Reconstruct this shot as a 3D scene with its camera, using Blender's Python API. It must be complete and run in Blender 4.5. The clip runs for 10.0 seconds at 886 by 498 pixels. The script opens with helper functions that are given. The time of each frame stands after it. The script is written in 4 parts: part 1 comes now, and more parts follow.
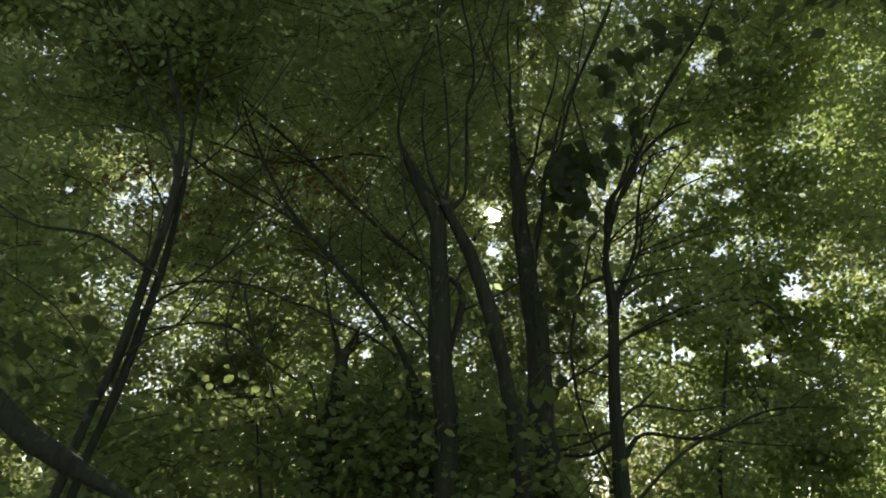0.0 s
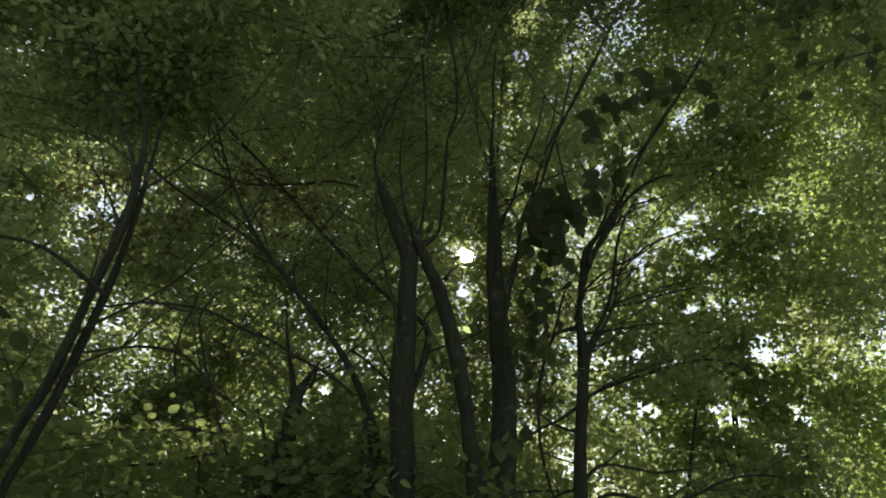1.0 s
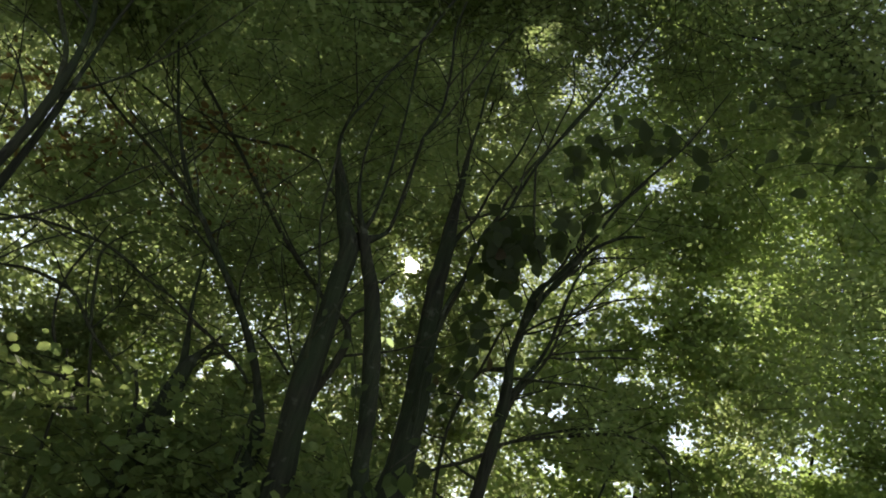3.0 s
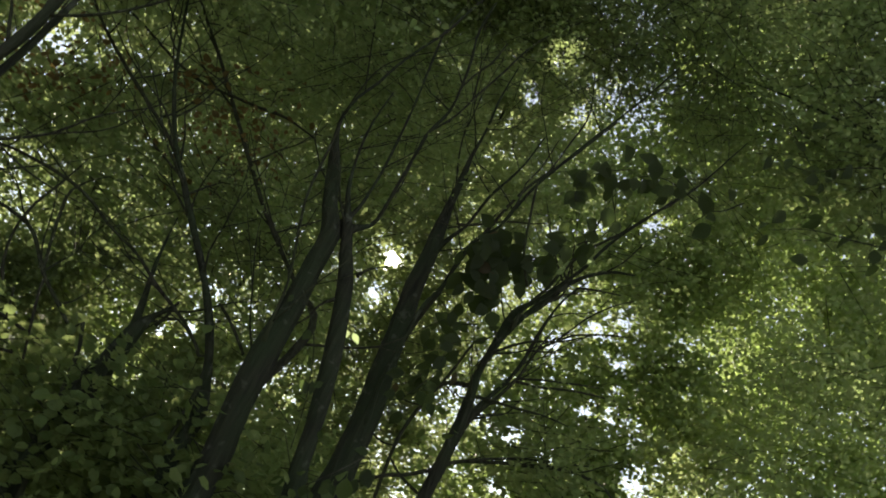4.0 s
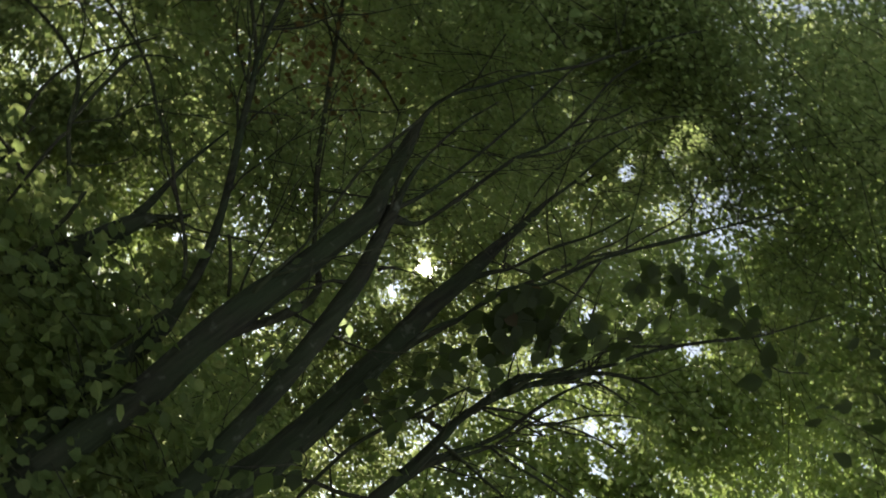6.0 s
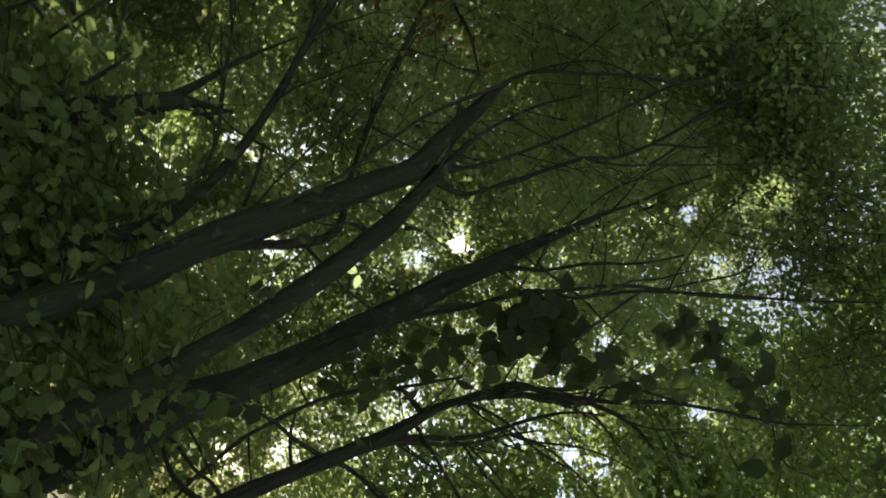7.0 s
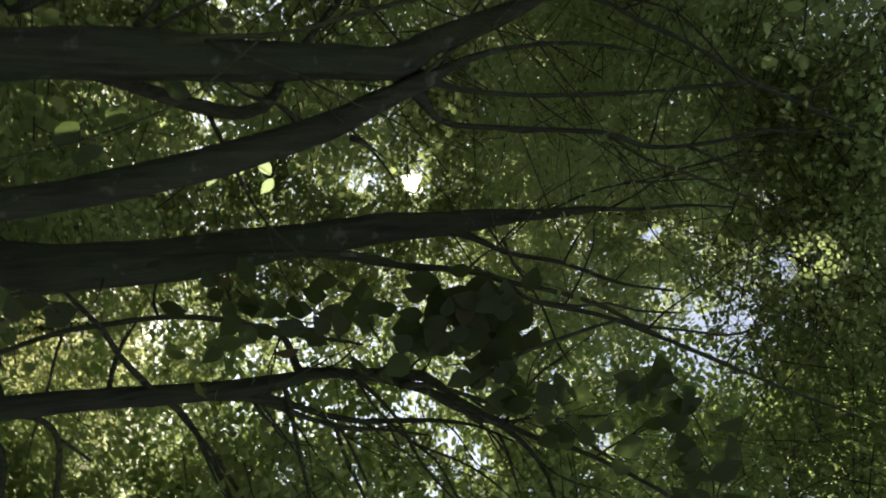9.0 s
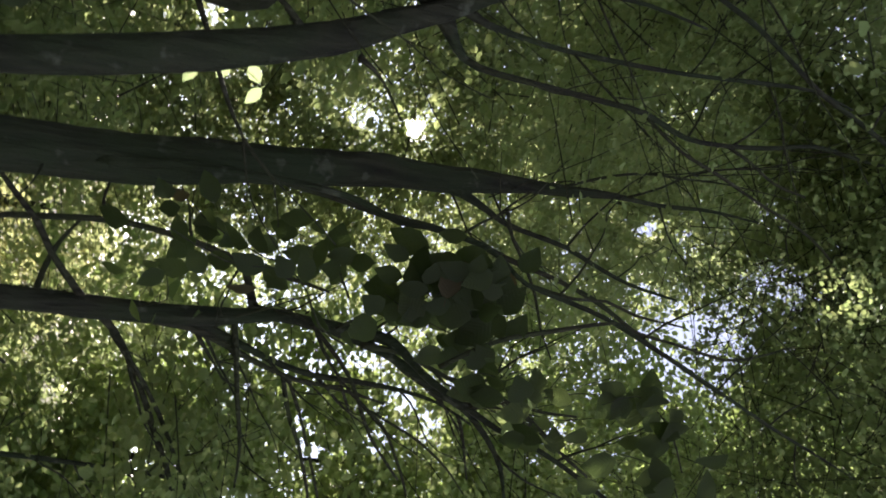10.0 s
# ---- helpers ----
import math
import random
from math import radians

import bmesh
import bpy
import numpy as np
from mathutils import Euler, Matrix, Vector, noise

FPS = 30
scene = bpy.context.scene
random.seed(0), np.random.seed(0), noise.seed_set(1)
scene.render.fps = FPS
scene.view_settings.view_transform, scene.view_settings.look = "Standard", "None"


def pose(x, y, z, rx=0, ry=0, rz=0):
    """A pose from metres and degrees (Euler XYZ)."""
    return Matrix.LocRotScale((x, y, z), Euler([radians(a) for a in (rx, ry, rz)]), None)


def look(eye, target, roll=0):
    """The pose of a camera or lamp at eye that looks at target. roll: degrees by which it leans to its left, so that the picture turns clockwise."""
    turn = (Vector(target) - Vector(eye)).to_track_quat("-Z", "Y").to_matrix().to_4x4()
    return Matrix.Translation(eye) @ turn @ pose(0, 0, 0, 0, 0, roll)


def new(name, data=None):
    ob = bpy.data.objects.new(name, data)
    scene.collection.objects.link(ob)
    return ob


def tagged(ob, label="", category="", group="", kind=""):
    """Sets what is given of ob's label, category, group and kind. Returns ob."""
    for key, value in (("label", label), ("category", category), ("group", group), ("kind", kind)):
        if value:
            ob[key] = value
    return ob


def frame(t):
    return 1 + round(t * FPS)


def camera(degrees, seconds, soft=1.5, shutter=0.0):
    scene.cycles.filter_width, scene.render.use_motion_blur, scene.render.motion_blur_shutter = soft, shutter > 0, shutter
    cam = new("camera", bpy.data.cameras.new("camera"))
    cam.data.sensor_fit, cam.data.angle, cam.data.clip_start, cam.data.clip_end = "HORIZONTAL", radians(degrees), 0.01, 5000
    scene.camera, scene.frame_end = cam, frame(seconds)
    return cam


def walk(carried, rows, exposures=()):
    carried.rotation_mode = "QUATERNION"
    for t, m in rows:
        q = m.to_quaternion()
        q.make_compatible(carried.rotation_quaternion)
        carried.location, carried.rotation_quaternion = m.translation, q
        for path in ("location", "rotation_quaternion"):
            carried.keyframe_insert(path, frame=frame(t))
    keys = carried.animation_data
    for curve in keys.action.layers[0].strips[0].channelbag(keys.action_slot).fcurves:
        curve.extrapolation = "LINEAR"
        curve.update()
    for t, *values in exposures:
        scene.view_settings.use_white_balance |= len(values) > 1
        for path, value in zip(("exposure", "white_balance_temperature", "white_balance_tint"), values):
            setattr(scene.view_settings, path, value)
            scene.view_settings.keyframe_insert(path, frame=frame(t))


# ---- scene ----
cam = camera(62.00, 10.0, soft=1.8, shutter=0.4)
walk(cam, [
    (0.0, pose(0.0, 0.0, 1.6, 110.0, -0.0, 0.0)),
    (0.5, pose(-0.005, 0.072, 1.617, 111.689, -1.201, -1.752)),
    (1.0, pose(-0.001, 0.171, 1.664, 113.055, -2.959, -3.625)),
    (1.5, pose(-0.004, 0.267, 1.714, 113.856, -5.756, -6.252)),
    (2.0, pose(0.002, 0.361, 1.742, 114.413, -9.164, -9.177)),
    (2.5, pose(0.019, 0.443, 1.766, 114.841, -12.017, -11.365)),
    (2.7, pose(0.028, 0.472, 1.774, 115.124, -13.14, -12.172)),
    (3.8, pose(0.044, 0.633, 1.874, 116.921, -21.61, -17.99)),
    (4.0, pose(0.046, 0.663, 1.89, 117.438, -23.557, -19.376)),
    (4.5, pose(0.056, 0.737, 1.929, 119.301, -28.975, -23.257)),
    (5.0, pose(0.067, 0.807, 1.964, 121.398, -33.42, -27.015)),
    (5.5, pose(0.077, 0.871, 1.994, 123.178, -38.405, -28.313)),
    (5.7, pose(0.075, 0.919, 2.012, 124.16, -41.109, -29.016)),
    (6.8, pose(0.115, 1.18, 2.144, 135.972, -58.716, -45.266)),
    (7.0, pose(0.119, 1.222, 2.158, 137.995, -61.004, -48.149)),
    (7.5, pose(0.128, 1.415, 2.219, 143.758, -62.775, -55.604)),
    (8.0, pose(0.148, 1.633, 2.309, 151.933, -64.06, -65.632)),
    (8.5, pose(0.155, 1.826, 2.395, 162.114, -65.032, -78.419)),
    (9.0, pose(0.166, 1.994, 2.469, 172.939, -65.227, -92.059)),
    (9.5, pose(0.18, 2.15, 2.518, -177.351, -64.383, -104.792)),
    (10.0, pose(0.201, 2.278, 2.575, -167.157, -63.39, -118.064)),
], exposures=[(0.0, 1.98, 6850, 11), (2.5, 1.92, 6900, 7), (4.5, 2.1, 6900, 12), (6.8, 2.03, 6900, 8), (8.5, 2.03, 6700, 13), (9.5, 2.05, 6600, 16), (10.0, 2.5, 6350, 25)])

# ---- light: low sun straight ahead, seen through the crowns ----
SUN = Vector((0.0694, 0.9224, 0.3799)).normalized()

world = bpy.data.worlds.new("sky")
scene.world = world
world.use_nodes = True
wn, wl = world.node_tree.nodes, world.node_tree.links
wn.clear()
w_out = wn.new("ShaderNodeOutputWorld")
w_sky = wn.new("ShaderNodeTexSky")
w_sky.sky_type = "NISHITA"
w_sky.sun_disc = False
w_sky.sun_elevation = math.asin(SUN.z)
w_sky.sun_rotation = math.atan2(SUN.x, SUN.y)
w_sky.dust_density = 0.0
w_sky.ozone_density = 1.0
w_bg = wn.new("ShaderNodeBackground")
w_bg.inputs["Strength"].default_value = 0.06
# thin high haze takes some of the blue out of the sky
w_hue = wn.new("ShaderNodeHueSaturation")
w_hue.inputs["Saturation"].default_value = 0.5
wl.new(w_sky.outputs["Color"], w_hue.inputs["Color"])
wl.new(w_hue.outputs["Color"], w_bg.inputs["Color"])
# the sun's own disc
w_co = wn.new("ShaderNodeTexCoord")
w_dot = wn.new("ShaderNodeVectorMath")
w_dot.operation = "DOT_PRODUCT"
w_dot.inputs[1].default_value = SUN
w_map = wn.new("ShaderNodeMapRange")
w_map.interpolation_type = "SMOOTHSTEP"
w_map.inputs["From Min"].default_value = math.cos(radians(1.2))
w_map.inputs["From Max"].default_value = math.cos(radians(0.1))
w_disc = wn.new("ShaderNodeBackground")
w_disc.inputs["Color"].default_value = (1.0, 0.96, 0.9, 1)
w_mul = wn.new("ShaderNodeMath")
w_mul.operation = "MULTIPLY"
w_mul.inputs[1].default_value = 2.2
w_add = wn.new("ShaderNodeAddShader")
wl.new(w_co.outputs["Generated"], w_dot.inputs[0])
wl.new(w_dot.outputs["Value"], w_map.inputs["Value"])
wl.new(w_map.outputs["Result"], w_mul.inputs[0])
wl.new(w_mul.outputs["Value"], w_disc.inputs["Strength"])
wl.new(w_bg.outputs["Background"], w_add.inputs[0])
wl.new(w_disc.outputs["Background"], w_add.inputs[1])
wl.new(w_add.outputs["Shader"], w_out.inputs["Surface"])

sun_data = bpy.data.lights.new("sun", "SUN")
sun_data.energy, sun_data.angle, sun_data.color = 3.1, radians(0.53), (1.0, 0.93, 0.80)
sun = new("sun", sun_data)
sun.matrix_world = look(SUN * 60, (0, 0, 0))


# ---- materials ----
def leaf_material(name, dark, bright, through_dark, through_bright, rough, veins=False, pieces=False):
    """A leaf: glossy top, soft transmitted light; each leaf its own tint."""
    m = bpy.data.materials.new(name)
    m.use_nodes = True
    n, l = m.node_tree.nodes, m.node_tree.links
    n.clear()
    out = n.new("ShaderNodeOutputMaterial")
    if pieces:
        rnd = n.new("ShaderNodeObjectInfo").outputs["Random"]
    else:
        rnd = n.new("ShaderNodeNewGeometry").outputs["Random Per Island"]
    co = n.new("ShaderNodeTexCoord")
    big = n.new("ShaderNodeTexNoise")
    big.inputs["Scale"].default_value = 0.9
    l.new(co.outputs["Object"], big.inputs["Vector"])
    spots = n.new("ShaderNodeTexNoise")
    spots.inputs["Scale"].default_value = 60.0
    spots.inputs["Detail"].default_value = 3.0
    l.new(co.outputs["Object"], spots.inputs["Vector"])
    mix = n.new("ShaderNodeMath")
    mix.operation = "MULTIPLY_ADD"
    mix.inputs[1].default_value = 0.65
    l.new(rnd, mix.inputs[0])
    half = n.new("ShaderNodeMath")
    half.operation = "MULTIPLY"
    half.inputs[1].default_value = 0.35
    l.new(big.outputs["Fac"], half.inputs[0])
    l.new(half.outputs["Value"], mix.inputs[2])

    def ramp(a, b):
        r = n.new("ShaderNodeMix")
        r.data_type = "RGBA"
        r.inputs["A"].default_value = (*a, 1)
        r.inputs["B"].default_value = (*b, 1)
        l.new(mix.outputs["Value"], r.inputs["Factor"])
        s = n.new("ShaderNodeMix")
        s.data_type = "RGBA"
        s.blend_type = "MULTIPLY"
        s.inputs["B"].default_value = (0.72, 0.66, 0.55, 1)
        cut = n.new("ShaderNodeMapRange")
        cut.inputs["From Min"].default_value = 0.55
        cut.inputs["From Max"].default_value = 0.75
        l.new(spots.outputs["Fac"], cut.inputs["Value"])
        l.new(cut.outputs["Result"], s.inputs["Factor"])
        l.new(r.outputs["Result"], s.inputs["A"])
        return s.outputs["Result"]

    skin = n.new("ShaderNodeBsdfPrincipled")
    skin.inputs["Roughness"].default_value = rough
    skin.inputs["Specular IOR Level"].default_value = 0.2
    l.new(ramp(dark, bright), skin.inputs["Base Color"])
    glow = n.new("ShaderNodeBsdfTranslucent")
    l.new(ramp(through_dark, through_bright), glow.inputs["Color"])
    if veins:
        wave = n.new("ShaderNodeTexWave")
        wave.inputs["Scale"].default_value = 4.0
        wave.inputs["Distortion"].default_value = 0.6
        fold = n.new("ShaderNodeVectorMath")
        fold.operation = "ABSOLUTE"
        l.new(co.outputs["Object"], fold.inputs[0])
        slant = n.new("ShaderNodeMapping")
        slant.inputs["Rotation"].default_value = (0, 0, radians(42))
        l.new(fold.outputs["Vector"], slant.inputs["Vector"])
        l.new(slant.outputs["Vector"], wave.inputs["Vector"])
        bump = n.new("ShaderNodeBump")
        bump.inputs["Strength"].default_value = 0.10
        bump.inputs["Distance"].default_value = 0.02
        l.new(wave.outputs["Fac"], bump.inputs["Height"])
        l.new(bump.outputs["Normal"], skin.inputs["Normal"])
        l.new(bump.outputs["Normal"], glow.inputs["Normal"])
    both = n.new("ShaderNodeMixShader")
    both.inputs["Fac"].default_value = 0.56
    l.new(skin.outputs["BSDF"], both.inputs[1])
    l.new(glow.outputs["BSDF"], both.inputs[2])
    l.new(both.outputs["Shader"], out.inputs["Surface"])
    return m


def bark_material(name, dark, bright, moss, scale):
    """Long shallow ridges, fine grain, green algae in patches and pale lichen spots."""
    m = bpy.data.materials.new(name)
    m.use_nodes = True
    n, l = m.node_tree.nodes, m.node_tree.links
    skin = n["Principled BSDF"]
    skin.inputs["Roughness"].default_value = 0.85
    skin.inputs["Specular IOR Level"].default_value = 0.25
    co = n.new("ShaderNodeTexCoord")
    mapped = n.new("ShaderNodeMapping")
    mapped.inputs["Scale"].default_value = (1, 1, 0.13)
    l.new(co.outputs["Object"], mapped.inputs["Vector"])

    def noise_node(size, detail, vector):
        q = n.new("ShaderNodeTexNoise")
        q.inputs["Scale"].default_value = size
        q.inputs["Detail"].default_value = detail
        l.new(vector, q.inputs["Vector"])
        return q.outputs["Fac"]

    def spread(value, low, high, top):
        q = n.new("ShaderNodeMapRange")
        q.inputs["From Min"].default_value = low
        q.inputs["From Max"].default_value = high
        q.inputs["To Max"].default_value = top
        l.new(value, q.inputs["Value"])
        return q.outputs["Result"]

    def blend(factor, a, colour):
        q = n.new("ShaderNodeMix")
        q.data_type = "RGBA"
        q.inputs["B"].default_value = (*colour, 1)
        l.new(factor, q.inputs["Factor"])
        if isinstance(a, tuple):
            q.inputs["A"].default_value = (*a, 1)
        else:
            l.new(a, q.inputs["A"])
        return q.outputs["Result"]

    ridge = noise_node(scale, 3, mapped.outputs["Vector"])
    grain = noise_node(scale * 3, 6, co.outputs["Object"])
    patch = noise_node(3.5, 5, co.outputs["Object"])
    lichen = noise_node(17, 4, co.outputs["Object"])
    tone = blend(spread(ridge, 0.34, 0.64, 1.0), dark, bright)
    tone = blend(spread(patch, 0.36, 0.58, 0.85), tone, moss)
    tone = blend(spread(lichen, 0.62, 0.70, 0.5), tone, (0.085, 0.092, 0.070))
    l.new(tone, skin.inputs["Base Color"])
    coarse = n.new("ShaderNodeBump")
    coarse.inputs["Strength"].default_value = 1.0
    coarse.inputs["Distance"].default_value = 0.03
    l.new(ridge, coarse.inputs["Height"])
    fine = n.new("ShaderNodeBump")
    fine.inputs["Strength"].default_value = 0.6
    fine.inputs["Distance"].default_value = 0.006
    l.new(grain, fine.inputs["Height"])
    l.new(coarse.outputs["Normal"], fine.inputs["Normal"])
    l.new(fine.outputs["Normal"], skin.inputs["Normal"])
    return m


def litter_material(name):
    m = bpy.data.materials.new(name)
    m.use_nodes = True
    n, l = m.node_tree.nodes, m.node_tree.links
    skin = n["Principled BSDF"]
    skin.inputs["Roughness"].default_value = 0.95
    co = n.new("ShaderNodeTexCoord")
    a = n.new("ShaderNodeTexVoronoi")
    a.inputs["Scale"].default_value = 16
    l.new(co.outputs["Object"], a.inputs["Vector"])
    b = n.new("ShaderNodeTexNoise")
    b.inputs["Scale"].default_value = 0.7
    b.inputs["Detail"].default_value = 6
    l.new(co.outputs["Object"], b.inputs["Vector"])
    t = n.new("ShaderNodeMix")
    t.data_type = "RGBA"
    # litter tones raised so the unseen floor bounces fill light onto the leaves
    t.inputs["A"].default_value = (0.09, 0.065, 0.04, 1)
    t.inputs["B"].default_value = (0.24, 0.165, 0.095, 1)
    l.new(a.outputs["Color"], t.inputs["Factor"])
    g = n.new("ShaderNodeMix")
    g.data_type = "RGBA"
    g.inputs["B"].default_value = (0.08, 0.11, 0.035, 1)
    l.new(b.outputs["Fac"], g.inputs["Factor"])
    l.new(t.outputs["Result"], g.inputs["A"])
    l.new(g.outputs["Result"], skin.inputs["Base Color"])
    bump = n.new("ShaderNodeBump")
    bump.inputs["Distance"].default_value = 0.03
    l.new(a.outputs["Distance"], bump.inputs["Height"])
    l.new(bump.outputs["Normal"], skin.inputs["Normal"])
    return m


LEAF = leaf_material("hornbeam_leaf", (0.080, 0.121, 0.044), (0.106, 0.140, 0.053), (0.31, 0.44, 0.15), (0.51, 0.58, 0.24), 0.52)
LEAF_ONE = leaf_material("single_leaf", (0.080, 0.121, 0.044), (0.106, 0.140, 0.053), (0.31, 0.44, 0.15), (0.51, 0.58, 0.24), 0.52, pieces=True)
LEAF_YELLOW = leaf_material("turning_leaf", (0.16, 0.15, 0.05), (0.22, 0.19, 0.08), (0.48, 0.54, 0.21), (0.64, 0.66, 0.31), 0.5)
LEAF_FAR = leaf_material("far_leaf", (0.081, 0.128, 0.049), (0.128, 0.169, 0.068), (0.29, 0.39, 0.15), (0.50, 0.55, 0.24), 0.55)
# hornbeam leaf tones lowered a little, so the shrub's shade is partly colour
LEAF_SHRUB = leaf_material("shrub_leaf_dimmed", (0.074, 0.112, 0.042), (0.10, 0.132, 0.050), (0.28, 0.39, 0.13), (0.44, 0.50, 0.19), 0.6, pieces=True)
LEAF_BUSH = leaf_material("bush_leaf_dimmed", (0.074, 0.112, 0.042), (0.10, 0.132, 0.050), (0.28, 0.39, 0.13), (0.44, 0.50, 0.19), 0.6)
LEAF_GOLD = leaf_material("sunny_leaf", (0.081, 0.137, 0.042), (0.127, 0.169, 0.057), (0.305, 0.435, 0.118), (0.45, 0.55, 0.185), 0.55)
LEAF_BROWN = leaf_material("browning_leaf", (0.060, 0.045, 0.020), (0.105, 0.070, 0.030), (0.20, 0.15, 0.05), (0.32, 0.22, 0.08), 0.6)
# broad leaf darkened below its natural green; shade is put into the colour
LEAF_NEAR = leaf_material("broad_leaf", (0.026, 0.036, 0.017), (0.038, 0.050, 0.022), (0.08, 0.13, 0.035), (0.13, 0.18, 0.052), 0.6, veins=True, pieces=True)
# middle-toned copy of the broad leaf, dimmed in colour to look shaded
LEAF_MID = leaf_material("shade_tinted_leaf", (0.042, 0.066, 0.024), (0.066, 0.092, 0.034), (0.16, 0.25, 0.065), (0.27, 0.35, 0.10), 0.55, veins=True, pieces=True)
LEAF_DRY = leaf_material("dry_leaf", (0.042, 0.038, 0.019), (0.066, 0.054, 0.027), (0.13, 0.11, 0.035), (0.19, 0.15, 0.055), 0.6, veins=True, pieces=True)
# lit copy of the broad leaf: sunlight is put into its brighter colour
LEAF_LIT = leaf_material("sun_tinted_leaf", (0.08, 0.12, 0.03), (0.12, 0.15, 0.04), (0.40, 0.54, 0.24), (0.48, 0.60, 0.31), 0.45, veins=True, pieces=True)
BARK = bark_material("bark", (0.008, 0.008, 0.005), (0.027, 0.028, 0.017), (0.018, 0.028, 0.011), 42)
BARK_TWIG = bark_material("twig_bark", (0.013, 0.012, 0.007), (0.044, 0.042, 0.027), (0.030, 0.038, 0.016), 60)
LITTER = litter_material("leaf_litter")

# ---- helpers for building ----
rng = np.random.default_rng(7)


def link_mesh(name, verts, faces, material, parent=None, label="", smooth=True):
    me = bpy.data.meshes.new(name)
    me.from_pydata(verts, [], faces)
    me.materials.append(material)
    if smooth:
        me.shade_smooth()
    ob = new(name, me)
    if parent is not None:
        ob.parent = parent
    if label:
        tagged(ob, label=label)
    return ob


def spline(rows, step):
    """Points and radii along a smooth line through rows of (x, y, z, radius)."""
    p = np.array(rows, float)
    p = np.vstack([2 * p[0] - p[1], p, 2 * p[-1] - p[-2]])
    out = []
    for i in range(1, len(p) - 2):
        n = max(2, int(np.linalg.norm(p[i + 1, :3] - p[i, :3]) / step))
        for u in np.linspace(0, 1, n, endpoint=False):
            a, b, c, d = p[i - 1], p[i], p[i + 1], p[i + 2]
            out.append(0.5 * (2 * b + (c - a) * u + (2 * a - 5 * b + 4 * c - d) * u * u + (3 * b - a - 3 * c + d) * u ** 3))
    out.append(p[-2])
    out = np.array(out)
    out[:, 3] = np.maximum(out[:, 3], 0.0015)
    return out


def tube(rows, sides, step, rough):
    """Verts and faces of a round, slightly lumpy limb, closed at both ends."""
    s = spline(rows, step)
    k = len(s)
    way = np.gradient(s[:, :3], axis=0)
    way /= np.linalg.norm(way, axis=1)[:, None] + 1e-9
    side = np.cross(way, np.where(np.abs(way[:, 1:2]) > 0.9, (1.0, 0, 0), (0, 1.0, 0)))
    side /= np.linalg.norm(side, axis=1)[:, None] + 1e-9
    up = np.cross(side, way)
    verts, faces = [], []
    for i in range(k):
        for j in range(sides):
            a = 2 * math.pi * j / sides
            q = s[i, :3] + s[i, 3] * (math.cos(a) * side[i] + math.sin(a) * up[i])
            lump = 1 + rough * noise.noise(Vector((q[0] * 9, q[1] * 9, q[2] * 3.5))) + 0.5 * rough * noise.noise(Vector(q * 31))
            verts.append(s[i, :3] + (q - s[i, :3]) * lump)
    for i in range(k - 1):
        for j in range(sides):
            b = i * sides
            faces.append((b + j, b + (j + 1) % sides, b + sides + (j + 1) % sides, b + sides + j))
    faces.append(tuple(reversed(range(sides))))
    faces.append(tuple(range((k - 1) * sides, k * sides)))
    return verts, faces


def limb(name, rows, parent, label="", material=None):
    r = max(q[3] for q in rows)
    v, f = tube(rows, 14 if r > 0.03 else 8, 0.06 if r > 0.03 else 0.05, 0.22 if r > 0.03 else 0.15)
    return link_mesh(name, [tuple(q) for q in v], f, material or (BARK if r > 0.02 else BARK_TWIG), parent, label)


def side_branches(rows, parent, count, length, start=0.35):
    """Thin forking side branches that leave a limb and bend upwards."""
    line = spline(rows, 0.05)
    for i in range(count):
        k = int((start + (0.97 - start) * (i + rng.random()) / count) * (len(line) - 2))
        p, r = line[k, :3], line[k, 3]
        way = unit(line[k + 1, :3] - p)
        a = rng.random() * 2 * math.pi
        out = unit(way * 0.5 + np.array((math.cos(a), 0.45 * math.sin(a), 0.25)))
        size = length * (0.5 + 0.8 * rng.random())
        thick = min(0.55 * r, 0.0045 + 0.004 * rng.random())
        q, pts = p.copy(), [(*p, thick)]
        steps = 6
        for j in range(1, steps + 1):
            out = unit(out + rng.normal(0, 0.16, 3) + np.array((0, 0, 0.07)))
            q = q + out * size / steps
            pts.append((*q, thick * (1 - 0.85 * j / steps)))
        bough_part = limb("branch", pts, parent)
        for m in (2, 3, 4):
            if rng.random() < 0.75:
                o = np.array(pts[m][:3])
                turn = unit(unit(np.array(pts[m + 1][:3]) - o) + rng.normal(0, 0.55, 3))
                mid = o + turn * size * 0.22
                end = mid + unit(turn + rng.normal(0, 0.25, 3) + np.array((0, 0, 0.15))) * size * 0.25
                limb("twig", [(*o, pts[m][3] * 0.7), (*mid, pts[m][3] * 0.5), (*end, 0.001)], bough_part)


# a folded leaf: base, two points a side, tip
LEAF_SHAPE = np.array([(0, 0, 0), (0.28, -0.34, 0.06), (0.70, -0.29, 0.06), (1.0, 0, -0.06), (0.70, 0.29, 0.06), (0.28, 0.34, 0.06)])
LEAF_FACES = np.array([(0, 1, 2, 3), (0, 3, 4, 5)])


# a plainer leaf for the crowns far off
FAR_SHAPE = np.array([(0, 0, 0), (0.42, -0.36, 0.08), (1.0, 0, -0.05), (0.42, 0.36, 0.08)])
FAR_FACES = np.array([(0, 1, 2, 3)])


